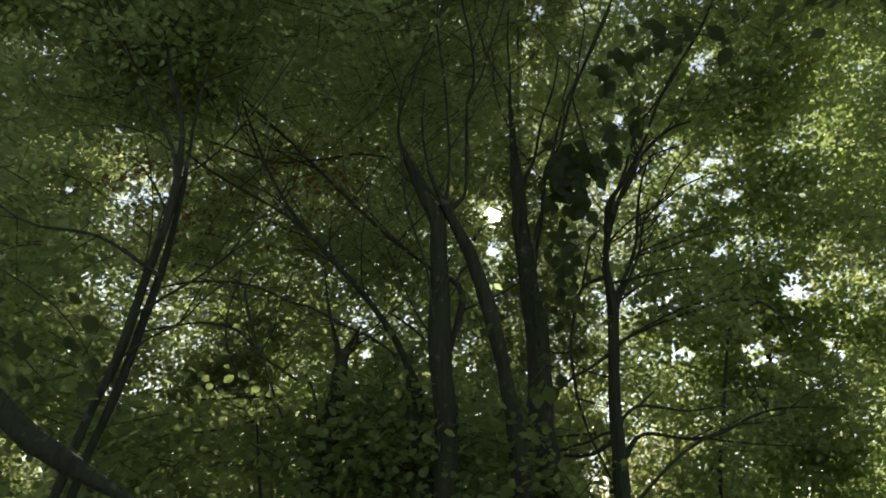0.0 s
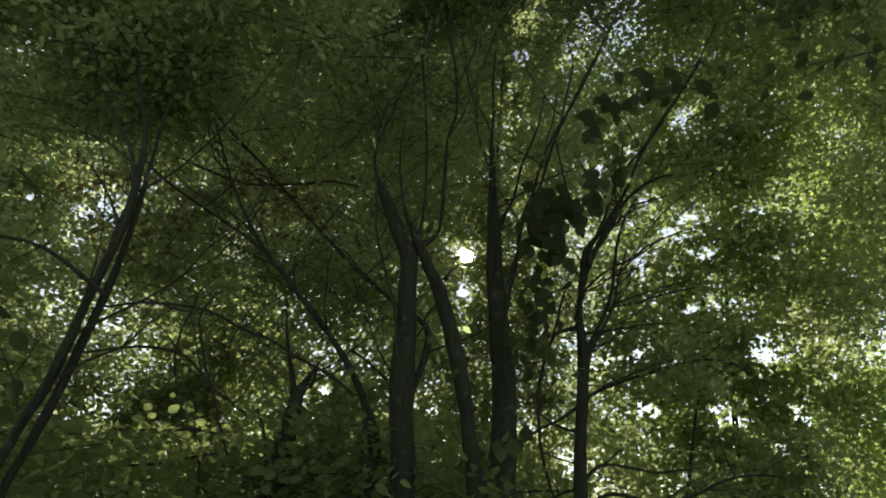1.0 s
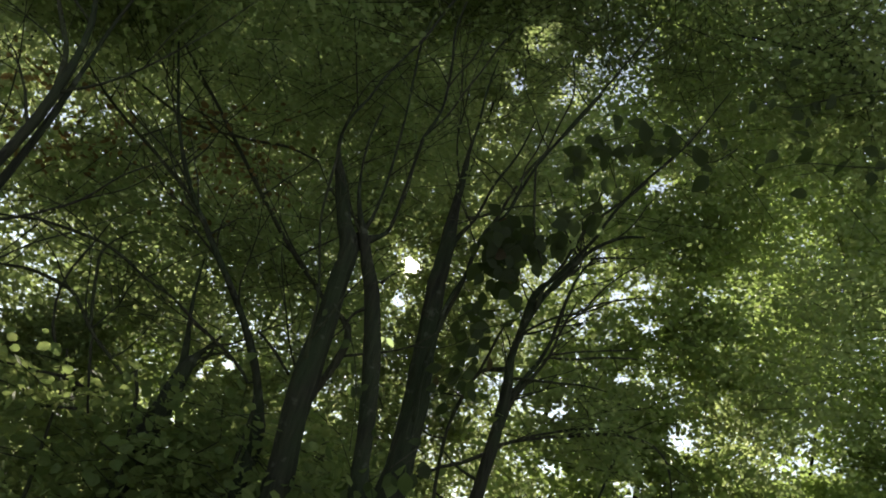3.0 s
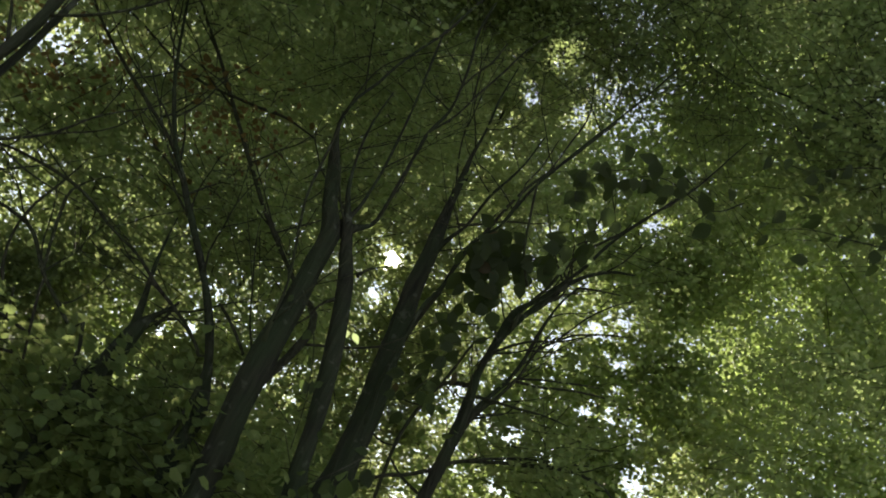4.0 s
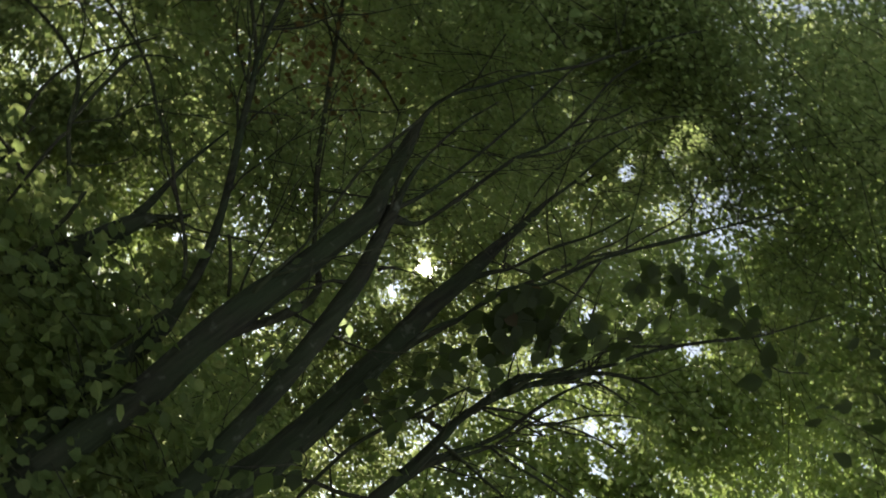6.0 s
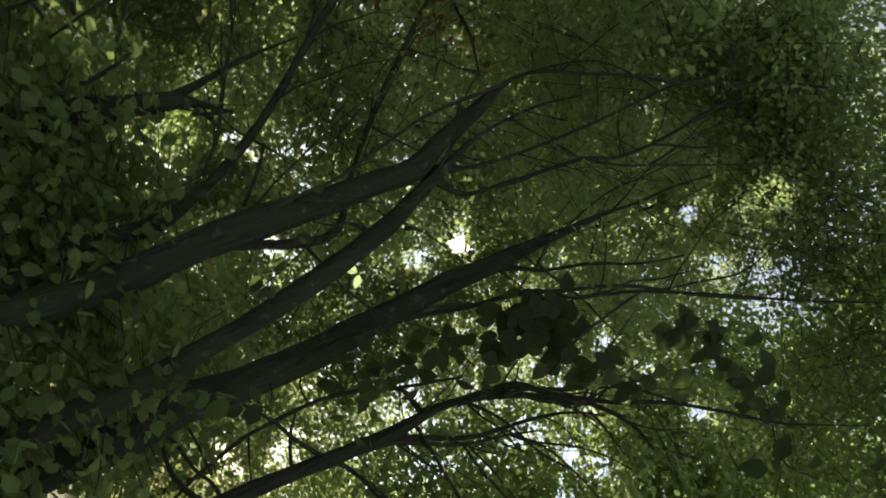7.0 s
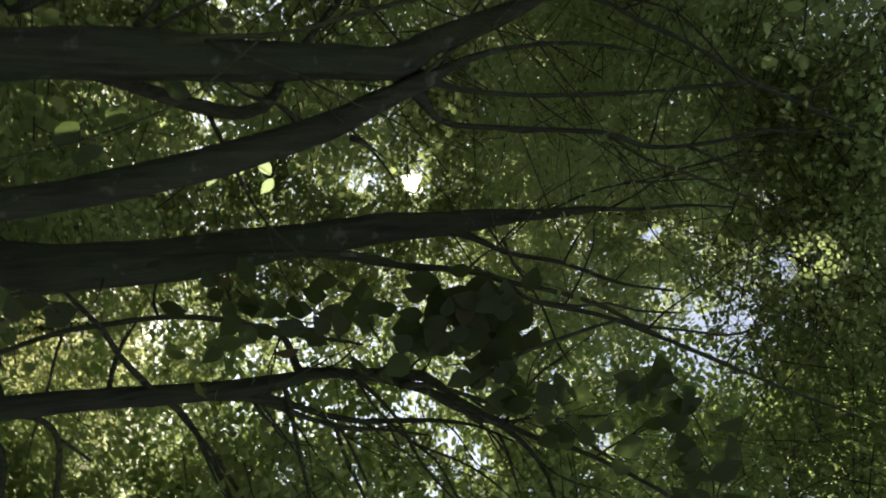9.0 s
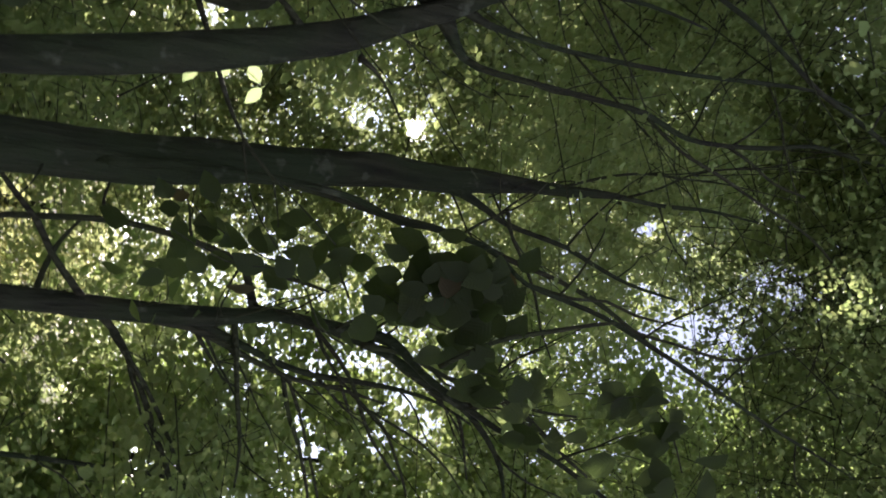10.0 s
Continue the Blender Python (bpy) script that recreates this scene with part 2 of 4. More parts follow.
def leaf_mesh(name, at, along, normal, size, material, parent, label="", plain=False):
    """Many leaves as one mesh."""
    n = len(at)
    shape, corners = (FAR_SHAPE, FAR_FACES) if plain else (LEAF_SHAPE, LEAF_FACES)
    along = along / np.linalg.norm(along, axis=1)[:, None]
    side = np.cross(normal, along)
    side /= np.linalg.norm(side, axis=1)[:, None] + 1e-9
    up = np.cross(along, side)
    s = shape[None]
    v = at[:, None] + size[:, None, None] * (s[..., 0:1] * along[:, None] + s[..., 1:2] * side[:, None] + s[..., 2:3] * up[:, None])
    f = (corners[None] + len(shape) * np.arange(n)[:, None, None]).reshape(-1)
    me = bpy.data.meshes.new(name)
    me.vertices.add(len(shape) * n)
    me.vertices.foreach_set("co", v.astype(np.float32).ravel())
    me.loops.add(len(f))
    me.loops.foreach_set("vertex_index", f.astype(np.int32))
    me.polygons.add(len(corners) * n)
    me.polygons.foreach_set("loop_start", np.arange(0, len(f), 4, dtype=np.int32))
    me.update(calc_edges=True)
    me.materials.append(material)
    ob = new(name, me)
    ob.parent = parent
    return tagged(ob, label=label, kind="stuff")


ONE_LEAF = bpy.data.meshes.new("leaf")
ONE_LEAF.from_pydata([tuple(q) for q in LEAF_SHAPE], [], [tuple(int(i) for i in q) for q in LEAF_FACES])
ONE_LEAF.materials.append(LEAF_ONE)
SHRUB_LEAF = ONE_LEAF.copy()
SHRUB_LEAF.materials[0] = LEAF_SHRUB

SUN_FROM = np.array((0.09, 1.10, 2.072))
SUN_WAY = np.array(SUN)
# a ray that reaches a few leaves between the stems
RAY_FROM = np.array((0.31, 4.45, 2.88))
# a tip of yellow-green leaves high in the crown that the sun reaches
TIP = np.array((0.58, 3.76, 4.74))
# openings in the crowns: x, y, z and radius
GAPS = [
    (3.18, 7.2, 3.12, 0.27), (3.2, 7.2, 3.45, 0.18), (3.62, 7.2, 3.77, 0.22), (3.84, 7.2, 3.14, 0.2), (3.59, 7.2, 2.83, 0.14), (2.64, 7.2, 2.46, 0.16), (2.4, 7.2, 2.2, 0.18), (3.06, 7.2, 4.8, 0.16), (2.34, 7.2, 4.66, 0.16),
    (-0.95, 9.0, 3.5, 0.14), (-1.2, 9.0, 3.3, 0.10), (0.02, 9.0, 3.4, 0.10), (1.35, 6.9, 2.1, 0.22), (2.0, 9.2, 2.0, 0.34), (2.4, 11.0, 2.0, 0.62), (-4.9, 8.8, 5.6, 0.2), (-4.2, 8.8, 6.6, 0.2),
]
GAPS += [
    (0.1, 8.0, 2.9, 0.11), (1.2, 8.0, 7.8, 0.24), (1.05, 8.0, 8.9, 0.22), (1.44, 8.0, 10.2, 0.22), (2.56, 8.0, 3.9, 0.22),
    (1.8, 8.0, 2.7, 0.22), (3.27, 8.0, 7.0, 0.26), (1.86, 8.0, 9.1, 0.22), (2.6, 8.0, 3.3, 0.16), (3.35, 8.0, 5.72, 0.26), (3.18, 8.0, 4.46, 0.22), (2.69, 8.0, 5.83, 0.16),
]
# the openings are cones from two camera positions, fitted to its view
MID_EYE = np.array((0.08, 0.8, 1.95))
LATE_EYE = np.array((0.17, 1.9, 2.42))
# small openings in the near crowns, cut along sight lines from both positions
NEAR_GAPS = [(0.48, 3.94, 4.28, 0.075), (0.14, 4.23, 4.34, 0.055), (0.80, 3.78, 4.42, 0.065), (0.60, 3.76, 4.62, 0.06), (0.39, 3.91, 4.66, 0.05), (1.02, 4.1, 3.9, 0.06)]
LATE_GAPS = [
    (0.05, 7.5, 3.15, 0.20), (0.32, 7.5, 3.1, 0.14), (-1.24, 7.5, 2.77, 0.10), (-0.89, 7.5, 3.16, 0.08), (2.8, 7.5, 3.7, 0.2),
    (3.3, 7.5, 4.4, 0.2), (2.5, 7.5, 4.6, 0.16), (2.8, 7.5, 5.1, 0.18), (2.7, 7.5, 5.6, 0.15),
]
OPENINGS = ([(MID_EYE, (*g[:3], 0.65 * g[3]), 1.8) for g in GAPS] + [(LATE_EYE, (*g[:3], 0.6 * g[3]), 2.4) for g in LATE_GAPS]
            + [(e, g, 0.7) for e in (MID_EYE, LATE_EYE) for g in NEAR_GAPS])


def open_air(p):
    """True for the points that lie in an opening of the crowns."""
    hole = np.zeros(len(p), bool)
    for start, wide in ((SUN_FROM, 0.068), (RAY_FROM, 0.11), (TIP, 0.075)):
        d = p - start
        s = d @ SUN_WAY
        hole |= (s > -1.2) & (np.linalg.norm(d - s[:, None] * SUN_WAY, axis=1) < wide + 0.003 * np.clip(s, 0, 9))
    ragged = np.array([noise.noise(Vector(q) * 3.1) + 0.8 * noise.noise(Vector(q) * 8.0) for q in p])
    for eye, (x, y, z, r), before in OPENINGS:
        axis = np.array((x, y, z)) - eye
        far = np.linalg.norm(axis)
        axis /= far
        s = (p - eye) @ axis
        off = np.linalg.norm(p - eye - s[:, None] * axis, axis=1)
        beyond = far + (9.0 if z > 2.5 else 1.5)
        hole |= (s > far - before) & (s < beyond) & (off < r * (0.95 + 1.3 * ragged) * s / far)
    return hole


def unit(v):
    return v / (np.linalg.norm(v, axis=-1, keepdims=True) + 1e-9)


def foliage(parent, blobs, leaf, per, material, patchy=0.0, label="", level=0.5, twigs=True, spread=0.42, single=0, plain=False, clear=True, one=ONE_LEAF):
    """Sprays of leaves on thin twigs. blobs: rows of x, y, z, half sizes x, y, z, and the number of sprays."""
    at, along, normal, size = [], [], [], []
    tv, tf = [], []
    for bx, by, bz, hx, hy, hz, count in blobs:
        c = rng.normal(size=(int(count * 2.2), 3))
        c = unit(c) * rng.random((len(c), 1)) ** 0.45 * (0.8 + 0.4 * rng.random((len(c), 1)))
        c = c * (hx, hy, hz) + (bx, by, bz)
        keep = [noise.noise(Vector(q) * 1.1) + 0.6 * noise.noise(Vector(q) * 2.6) > patchy for q in c]
        c = c[np.array(keep)][:count]
        for q in c:
            a = rng.random() * 2 * math.pi
            way = np.array((math.cos(a), math.sin(a), rng.normal(-0.05, 0.35)))
            way /= np.linalg.norm(way)
            flat = unit(np.array((0, 0, 1.0)) + rng.normal(0, level, 3))
            cross = unit(np.cross(flat, way))
            length = spread * (0.6 + 0.7 * rng.random())
            k = int(per * (0.6 + 0.8 * rng.random()))
            u = np.linspace(0.08, 1, k) + rng.normal(0, 0.04, k)
            sgn = np.where(np.arange(k) % 2 == 0, 1.0, -1.0)
            out = rng.random(k) ** 1.3 * 0.34 * (1.15 - np.clip(u, 0, 1)) * length / 0.42
            droop = -0.10 * u * u * length
            p = q + np.outer((u - 0.5) * length, way) + np.outer(sgn * out, cross) + np.outer(droop, (0, 0, 1)) + rng.normal(0, 0.018, (k, 3))
            at.append(p)
            along.append(unit(np.outer(0.55 + 0.5 * u, way) + np.outer(sgn * 0.8, cross) + rng.normal(0, 0.25, (k, 3)) - np.array((0, 0, 0.25))))
            normal.append(unit(flat + rng.normal(0, 0.75, (k, 3))))
            size.append(leaf * (0.55 + 0.65 * rng.random(k)))
            if twigs and rng.random() < (0.3 if plain else 0.5):
                b = len(tv)
                for w, r in ((-0.62, 0.0032), (0.1, 0.0022), (0.5, 0.001)):
                    o = q + w * length * way - np.array((0, 0, 0.10 * (w + 0.5) ** 2 * length))
                    for j in range(3):
                        g = 2.1 * j
                        tv.append(tuple(o + r * (math.cos(g) * cross + math.sin(g) * flat)))
                for i in (0, 3):
                    for j in range(3):
                        tf.append((b + i + j, b + i + (j + 1) % 3, b + i + 3 + (j + 1) % 3, b + i + 3 + j))
    at, along, normal, size = (np.concatenate(q) for q in (at, along, normal, size))
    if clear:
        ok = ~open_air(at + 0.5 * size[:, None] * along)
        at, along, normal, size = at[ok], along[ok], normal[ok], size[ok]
    if single:
        order = np.argsort(at[:, 1] + 0.3 * at[:, 2], kind="stable")
        for i in order[:single]:
            side = unit(np.cross(normal[i], along[i]))
            m = Matrix((along[i] * size[i], side * size[i], np.cross(along[i], side) * size[i])).transposed().to_4x4()
            m.translation = at[i]
            o = new("leaf", one)
            o.parent = parent
            o.matrix_basis = m
        rest = order[single:]
        at, along, normal, size = at[rest], along[rest], normal[rest], size[rest]
    leaf_mesh("crown", at, along, normal, size, material, parent, label, plain)
    if twigs:
        tagged(link_mesh("brushwood", tv, tf, BARK_TWIG, parent), kind="stuff")



def place(name, x, y, z, label, category, group):
    e = new(name)
    e.empty_display_size = 0.2
    return tagged(e, label, category, group)


# ---- ground ----
n = 60
edge = [-400, -120, -50, -25] + list(np.linspace(-15, 15, n)) + [25, 50, 120, 400]
gv, gf = [], []
for gy in edge:
    for gx in edge:
        gv.append((gx, gy + 5, 0.10 * noise.noise(Vector((gx * 0.3, gy * 0.3, 0))) + 0.03 * noise.noise(Vector((gx, gy, 3))) - 0.08))
w = len(edge)
for i in range(w - 1):
    for j in range(w - 1):
        gf.append((i * w + j, i * w + j + 1, (i + 1) * w + j + 1, (i + 1) * w + j))
ground = link_mesh("ground", gv, gf, LITTER)
tagged(ground, "brown leaf litter with moss on a woodland floor", "ground", kind="structure")

# ---- the trees, nearest group first ----
NEAR = "trees before the sun"

# four hornbeams: two joined, the thick one, the thin one
tree_a = place("hornbeam_tree", 0, 0, 0, "dark hornbeam with a mossy trunk forking before the sun", "tree", NEAR)
TRUNK_A = [(0.06, 4.07, -0.1, 0.115), (0.04, 4.06, 0.6, 0.088), (0.02, 4.05, 1.3, 0.072), (0.016, 4.05, 1.85, 0.0648), (0.019, 4.05, 2.1, 0.0664), (-0.013, 4.05, 2.35, 0.0618), (-0.016, 4.05, 2.6, 0.0606), (-0.021, 4.05, 2.85, 0.058), (-0.031, 4.05, 3.1, 0.056), (-0.033, 4.05, 3.25, 0.0548), (-0.102, 4.05, 3.385, 0.042), (-0.154, 4.05, 3.512, 0.0353), (-0.212, 4.05, 3.645, 0.0265), (-0.259, 4.05, 3.758, 0.013), (-0.279, 4.05, 3.874, 0.0088), (-0.261, 4.05, 4.014, 0.0082), (-0.21, 4.05, 4.159, 0.0084), (-0.173, 4.05, 4.313, 0.0086), (-0.106, 4.05, 4.501, 0.008), (-0.028, 4.05, 4.7, 0.0083), (0.017, 4.05, 4.882, 0.0075), (0.08, 4.05, 5.108, 0.0078), (0.136, 4.05, 5.349, 0.007), (0.223, 4.05, 5.598, 0.0052)]
limb("trunk", TRUNK_A, tree_a)
A_LOW = [(-0.047, 4, 2.624, 0.0141), (-0.062, 4, 2.717, 0.0091), (-0.073, 4, 2.813, 0.0073), (-0.089, 4, 2.929, 0.0061), (-0.134, 4, 3.071, 0.0069), (-0.195, 4, 3.258, 0.0071), (-0.224, 4, 3.375, 0.0073), (-0.247, 4, 3.62, 0.0068), (-0.262, 4, 3.795, 0.0047)]
limb("branch", A_LOW, tree_a)
A_THIN = [(-0.025, 4.1, 3.279, 0.0312), (-0.002, 4.106, 3.38, 0.0185), (0.027, 4.112, 3.484, 0.0102), (0.039, 4.119, 3.706, 0.0073), (0.031, 4.125, 3.947, 0.0076), (0.013, 4.131, 4.208, 0.007), (-0.018, 4.138, 4.491, 0.0073), (-0.042, 4.144, 4.767, 0.0057), (-0.018, 4.15, 4.995, 0.0039)]
limb("branch", A_THIN, tree_a)
A_MID = [(-0.016, 4.1, 3.288, 0.0313), (0.042, 4.115, 3.359, 0.0244), (0.101, 4.131, 3.412, 0.0137), (0.138, 4.146, 3.49, 0.0088), (0.146, 4.162, 3.721, 0.0083), (0.151, 4.177, 3.973, 0.0087), (0.158, 4.192, 4.138, 0.0089), (0.205, 4.208, 4.339, 0.0093), (0.198, 4.223, 4.556, 0.0086), (0.175, 4.238, 4.757, 0.0089), (0.134, 4.254, 5.003, 0.0082), (0.145, 4.269, 5.336, 0.0075), (0.137, 4.285, 5.621, 0.0066), (0.127, 4.3, 5.96, 0.0046)]
limb("branch", A_MID, tree_a)
limb("branch", [(0.202, 4.25, 4.565, 0.0068), (0.237, 4.25, 4.686, 0.0059), (0.297, 4.25, 4.843, 0.006), (0.325, 4.25, 5.025, 0.0041)], tree_a)
A_DROP = [(0.163, 4.25, 4.181, 0.0073), (0.252, 4.25, 4.37, 0.0066), (0.308, 4.25, 4.574, 0.0068), (0.376, 4.25, 4.79, 0.006), (0.429, 4.25, 4.986, 0.0062), (0.49, 4.25, 5.158, 0.0063), (0.585, 4.25, 5.336, 0.0054), (0.693, 4.25, 5.504, 0.0033)]
limb("branch", A_DROP, tree_a)
A_LEFT = [(-0.05, 4.1, 1.6, 0.05), (-0.14, 4.16, 2, 0.036), (-0.139, 4.25, 2.222, 0.0373), (-0.184, 4.221, 2.367, 0.0289), (-0.225, 4.192, 2.471, 0.0202), (-0.298, 4.162, 2.6, 0.0183), (-0.401, 4.133, 2.743, 0.0174), (-0.518, 4.104, 2.878, 0.0164), (-0.641, 4.075, 3.01, 0.0155), (-0.765, 4.046, 3.144, 0.0112), (-0.868, 4.017, 3.261, 0.0105), (-0.972, 3.988, 3.418, 0.0097), (-1.051, 3.958, 3.563, 0.009), (-1.131, 3.929, 3.753, 0.0075), (-1.223, 3.9, 3.984, 0.0051)]
limb("branch", A_LEFT, tree_a)
A_ARCH = [(-0.02, 4.06, 2.3, 0.02), (0.117, 4.3, 2.866, 0.0199), (-0.058, 4.322, 3.028, 0.0122), (-0.25, 4.344, 3.187, 0.0115), (-0.404, 4.367, 3.327, 0.0117), (-0.53, 4.389, 3.459, 0.0119), (-0.671, 4.411, 3.606, 0.0112), (-0.838, 4.433, 3.784, 0.0114), (-1.06, 4.456, 4.019, 0.0107), (-1.249, 4.478, 4.204, 0.0089), (-1.467, 4.5, 4.427, 0.0061)]
limb("branch", A_ARCH, tree_a)
A_FAR = [(-0.68, 4.066, 3.052, 0.0125), (-0.77, 4.13, 3.165, 0.0125), (-0.844, 4.2, 3.247, 0.0125), (-0.94, 4.2, 3.332, 0.0104), (-1.059, 4.2, 3.407, 0.0095), (-1.177, 4.2, 3.477, 0.0095), (-1.375, 4.2, 3.595, 0.0086), (-1.542, 4.2, 3.707, 0.0077), (-1.685, 4.2, 3.831, 0.0049)]
limb("branch", A_FAR, tree_a)
limb("branch", [(-0.371, 4.35, 3.827, 0.0052), (-0.565, 4.35, 3.85, 0.0083), (-0.725, 4.35, 3.82, 0.0082), (-0.855, 4.35, 3.804, 0.0082), (-1.015, 4.35, 3.785, 0.0081), (-1.153, 4.35, 3.802, 0.0081), (-1.303, 4.35, 3.85, 0.0081), (-1.495, 4.35, 3.924, 0.0061), (-1.681, 4.35, 3.98, 0.0041)], tree_a)

tree_b = place("hornbeam_tree", 0, 0, 0, "slender dark hornbeam stem leaning into its neighbour", "tree", NEAR)
TRUNK_B = [(0.5, 4.08, -0.1, 0.085), (0.47, 4.07, 0.7, 0.062), (0.43, 4.05, 1.4, 0.052), (0.392, 4.05, 2.05, 0.0509), (0.354, 4.05, 2.25, 0.0465), (0.325, 4.05, 2.45, 0.045), (0.279, 4.05, 2.65, 0.0437), (0.22, 4.05, 2.85, 0.0422), (0.158, 4.05, 3.05, 0.0409), (0.084, 4.05, 3.2, 0.0335), (0.019, 4.05, 3.344, 0.0274), (-0.031, 4.05, 3.439, 0.0166), (-0.081, 4.05, 3.569, 0.01), (-0.116, 4.05, 3.747, 0.0071), (-0.13, 4.05, 3.933, 0.0057), (-0.116, 4.05, 4.153, 0.0034)]
limb("trunk", TRUNK_B, tree_b)
limb("branch", [(0.153, 4.05, 2.983, 0.0124), (0.106, 4.05, 2.936, 0.007), (0.086, 4.05, 2.895, 0.0056), (0.074, 4.05, 2.838, 0.0048), (0.028, 4.05, 2.761, 0.0034)], tree_b)
limb("branch", [(0.182, 4.05, 3.126, 0.0102), (0.204, 4.05, 3.17, 0.0059), (0.244, 4.05, 3.214, 0.0044), (0.313, 4.05, 3.266, 0.0037)], tree_b)

tree_c = place("hornbeam_tree", 0, 0, 0, "dark hornbeam with a thick ridged mossy trunk", "tree", NEAR)
TRUNK_C = [(0.7, 4.5, -0.1, 0.125), (0.66, 4.5, 0.6, 0.1), (0.62, 4.5, 1.3, 0.088), (0.613, 4.5, 1.85, 0.0827), (0.581, 4.5, 2.1, 0.0793), (0.59, 4.5, 2.35, 0.0775), (0.583, 4.5, 2.6, 0.0721), (0.567, 4.5, 2.85, 0.0676), (0.538, 4.5, 3.1, 0.0632), (0.513, 4.5, 3.35, 0.0574), (0.506, 4.5, 3.6, 0.0479), (0.489, 4.5, 3.85, 0.034), (0.478, 4.5, 4.165, 0.0208), (0.468, 4.5, 4.343, 0.0112), (0.477, 4.5, 4.561, 0.0084), (0.466, 4.5, 4.825, 0.0065), (0.481, 4.5, 5.105, 0.0045)]
limb("trunk", TRUNK_C, tree_c)
C_FORK = [(0.513, 4.5, 3.596, 0.0294), (0.538, 4.475, 3.696, 0.0174), (0.582, 4.45, 3.795, 0.0113), (0.613, 4.425, 3.858, 0.0094), (0.637, 4.4, 3.975, 0.0086), (0.66, 4.375, 4.095, 0.0086), (0.709, 4.35, 4.222, 0.0078), (0.757, 4.325, 4.37, 0.0069), (0.795, 4.3, 4.592, 0.005)]
limb("branch", C_FORK, tree_c)
C_LONG = [(0.59, 4.45, 2.587, 0.025), (0.576, 4.422, 2.698, 0.0148), (0.562, 4.394, 2.81, 0.0112), (0.559, 4.367, 3.023, 0.0098), (0.567, 4.339, 3.181, 0.01), (0.585, 4.311, 3.299, 0.0101), (0.625, 4.283, 3.418, 0.0102), (0.624, 4.256, 3.496, 0.0093), (0.643, 4.228, 3.645, 0.0095), (0.667, 4.2, 3.711, 0.0086), (0.704, 4.172, 3.765, 0.0086), (0.741, 4.144, 3.819, 0.0086), (0.783, 4.117, 3.987, 0.0088), (0.819, 4.089, 4.121, 0.008), (0.92, 4.061, 4.369, 0.0082), (1.034, 4.033, 4.634, 0.0076), (1.16, 4.006, 4.919, 0.0069), (1.284, 3.978, 5.228, 0.0051), (1.369, 3.95, 5.441, 0.0031)]
limb("branch", C_LONG, tree_c)
limb("branch", [(0.809, 4.1, 4.091, 0.0062), (0.861, 4.1, 4.265, 0.0064), (0.898, 4.1, 4.464, 0.0056), (0.944, 4.1, 4.707, 0.0058), (0.927, 4.1, 4.853, 0.0049), (0.875, 4.1, 5.04, 0.003)], tree_c)
limb("branch", [(0.738, 4.15, 3.81, 0.006), (0.777, 4.15, 4.011, 0.0062), (0.776, 4.15, 4.145, 0.0054), (0.817, 4.15, 4.281, 0.0056), (0.848, 4.15, 4.514, 0.0038)], tree_c)
limb("branch", [(0.986, 4.05, 3.53, 0.0073), (0.914, 4.05, 3.662, 0.0074), (0.881, 4.05, 3.76, 0.0075), (0.851, 4.05, 3.909, 0.0077), (0.825, 4.05, 4.038, 0.0069), (0.816, 4.05, 4.118, 0.0044)], tree_c)
limb("branch", [(0.539, 4.3, 3.779, 0.0081), (0.63, 4.3, 3.822, 0.0063), (0.717, 4.3, 3.893, 0.0055), (0.82, 4.3, 3.964, 0.0056), (0.943, 4.3, 4.023, 0.0047), (1.053, 4.3, 4.098, 0.0029)], tree_c)
limb("branch", [(0.583, 4.5, 3.098, 0.0197), (0.607, 4.483, 3.242, 0.0123), (0.645, 4.467, 3.429, 0.0115), (0.661, 4.45, 3.597, 0.0106), (0.691, 4.433, 3.754, 0.0107), (0.738, 4.417, 3.907, 0.0097), (0.789, 4.4, 4.111, 0.0088), (0.862, 4.383, 4.316, 0.0089), (1.02, 4.367, 4.624, 0.008), (1.198, 4.35, 5.025, 0.0071)], tree_c)

tree_d = place("hornbeam_tree", 0, 0, 0, "thin dark tree with long bare arching side branches", "tree", NEAR)
TRUNK_D = [(1.1, 4.68, -0.1, 0.075), (1.1, 4.68, 0.7, 0.058), (1.09, 4.68, 1.4, 0.05), (1.08, 4.68, 1.9, 0.0465), (1.075, 4.68, 2.15, 0.0424), (1.085, 4.68, 2.4, 0.0387), (1.104, 4.68, 2.65, 0.0359), (1.11, 4.68, 2.85, 0.0344), (1.103, 4.68, 3.05, 0.0293), (1.092, 4.68, 3.19, 0.023), (1.101, 4.649, 3.326, 0.0211), (1.132, 4.618, 3.463, 0.0191), (1.183, 4.587, 3.601, 0.0172), (1.239, 4.556, 3.714, 0.0163), (1.307, 4.524, 3.829, 0.0164), (1.356, 4.493, 3.92, 0.013), (1.455, 4.462, 4.022, 0.0111), (1.567, 4.431, 4.095, 0.0091), (1.68, 4.4, 4.124, 0.0061)]
limb("trunk", TRUNK_D, tree_d)
D_RIGHT = [(1.094, 4.68, 2.79, 0.0268), (1.133, 4.68, 2.938, 0.0147), (1.199, 4.68, 3.08, 0.0139), (1.267, 4.68, 3.226, 0.013), (1.313, 4.68, 3.37, 0.0121), (1.334, 4.68, 3.53, 0.0111), (1.365, 4.68, 3.718, 0.0091), (1.419, 4.68, 3.897, 0.0069), (1.516, 4.68, 4.074, 0.0047)]
limb("branch", D_RIGHT, tree_d)
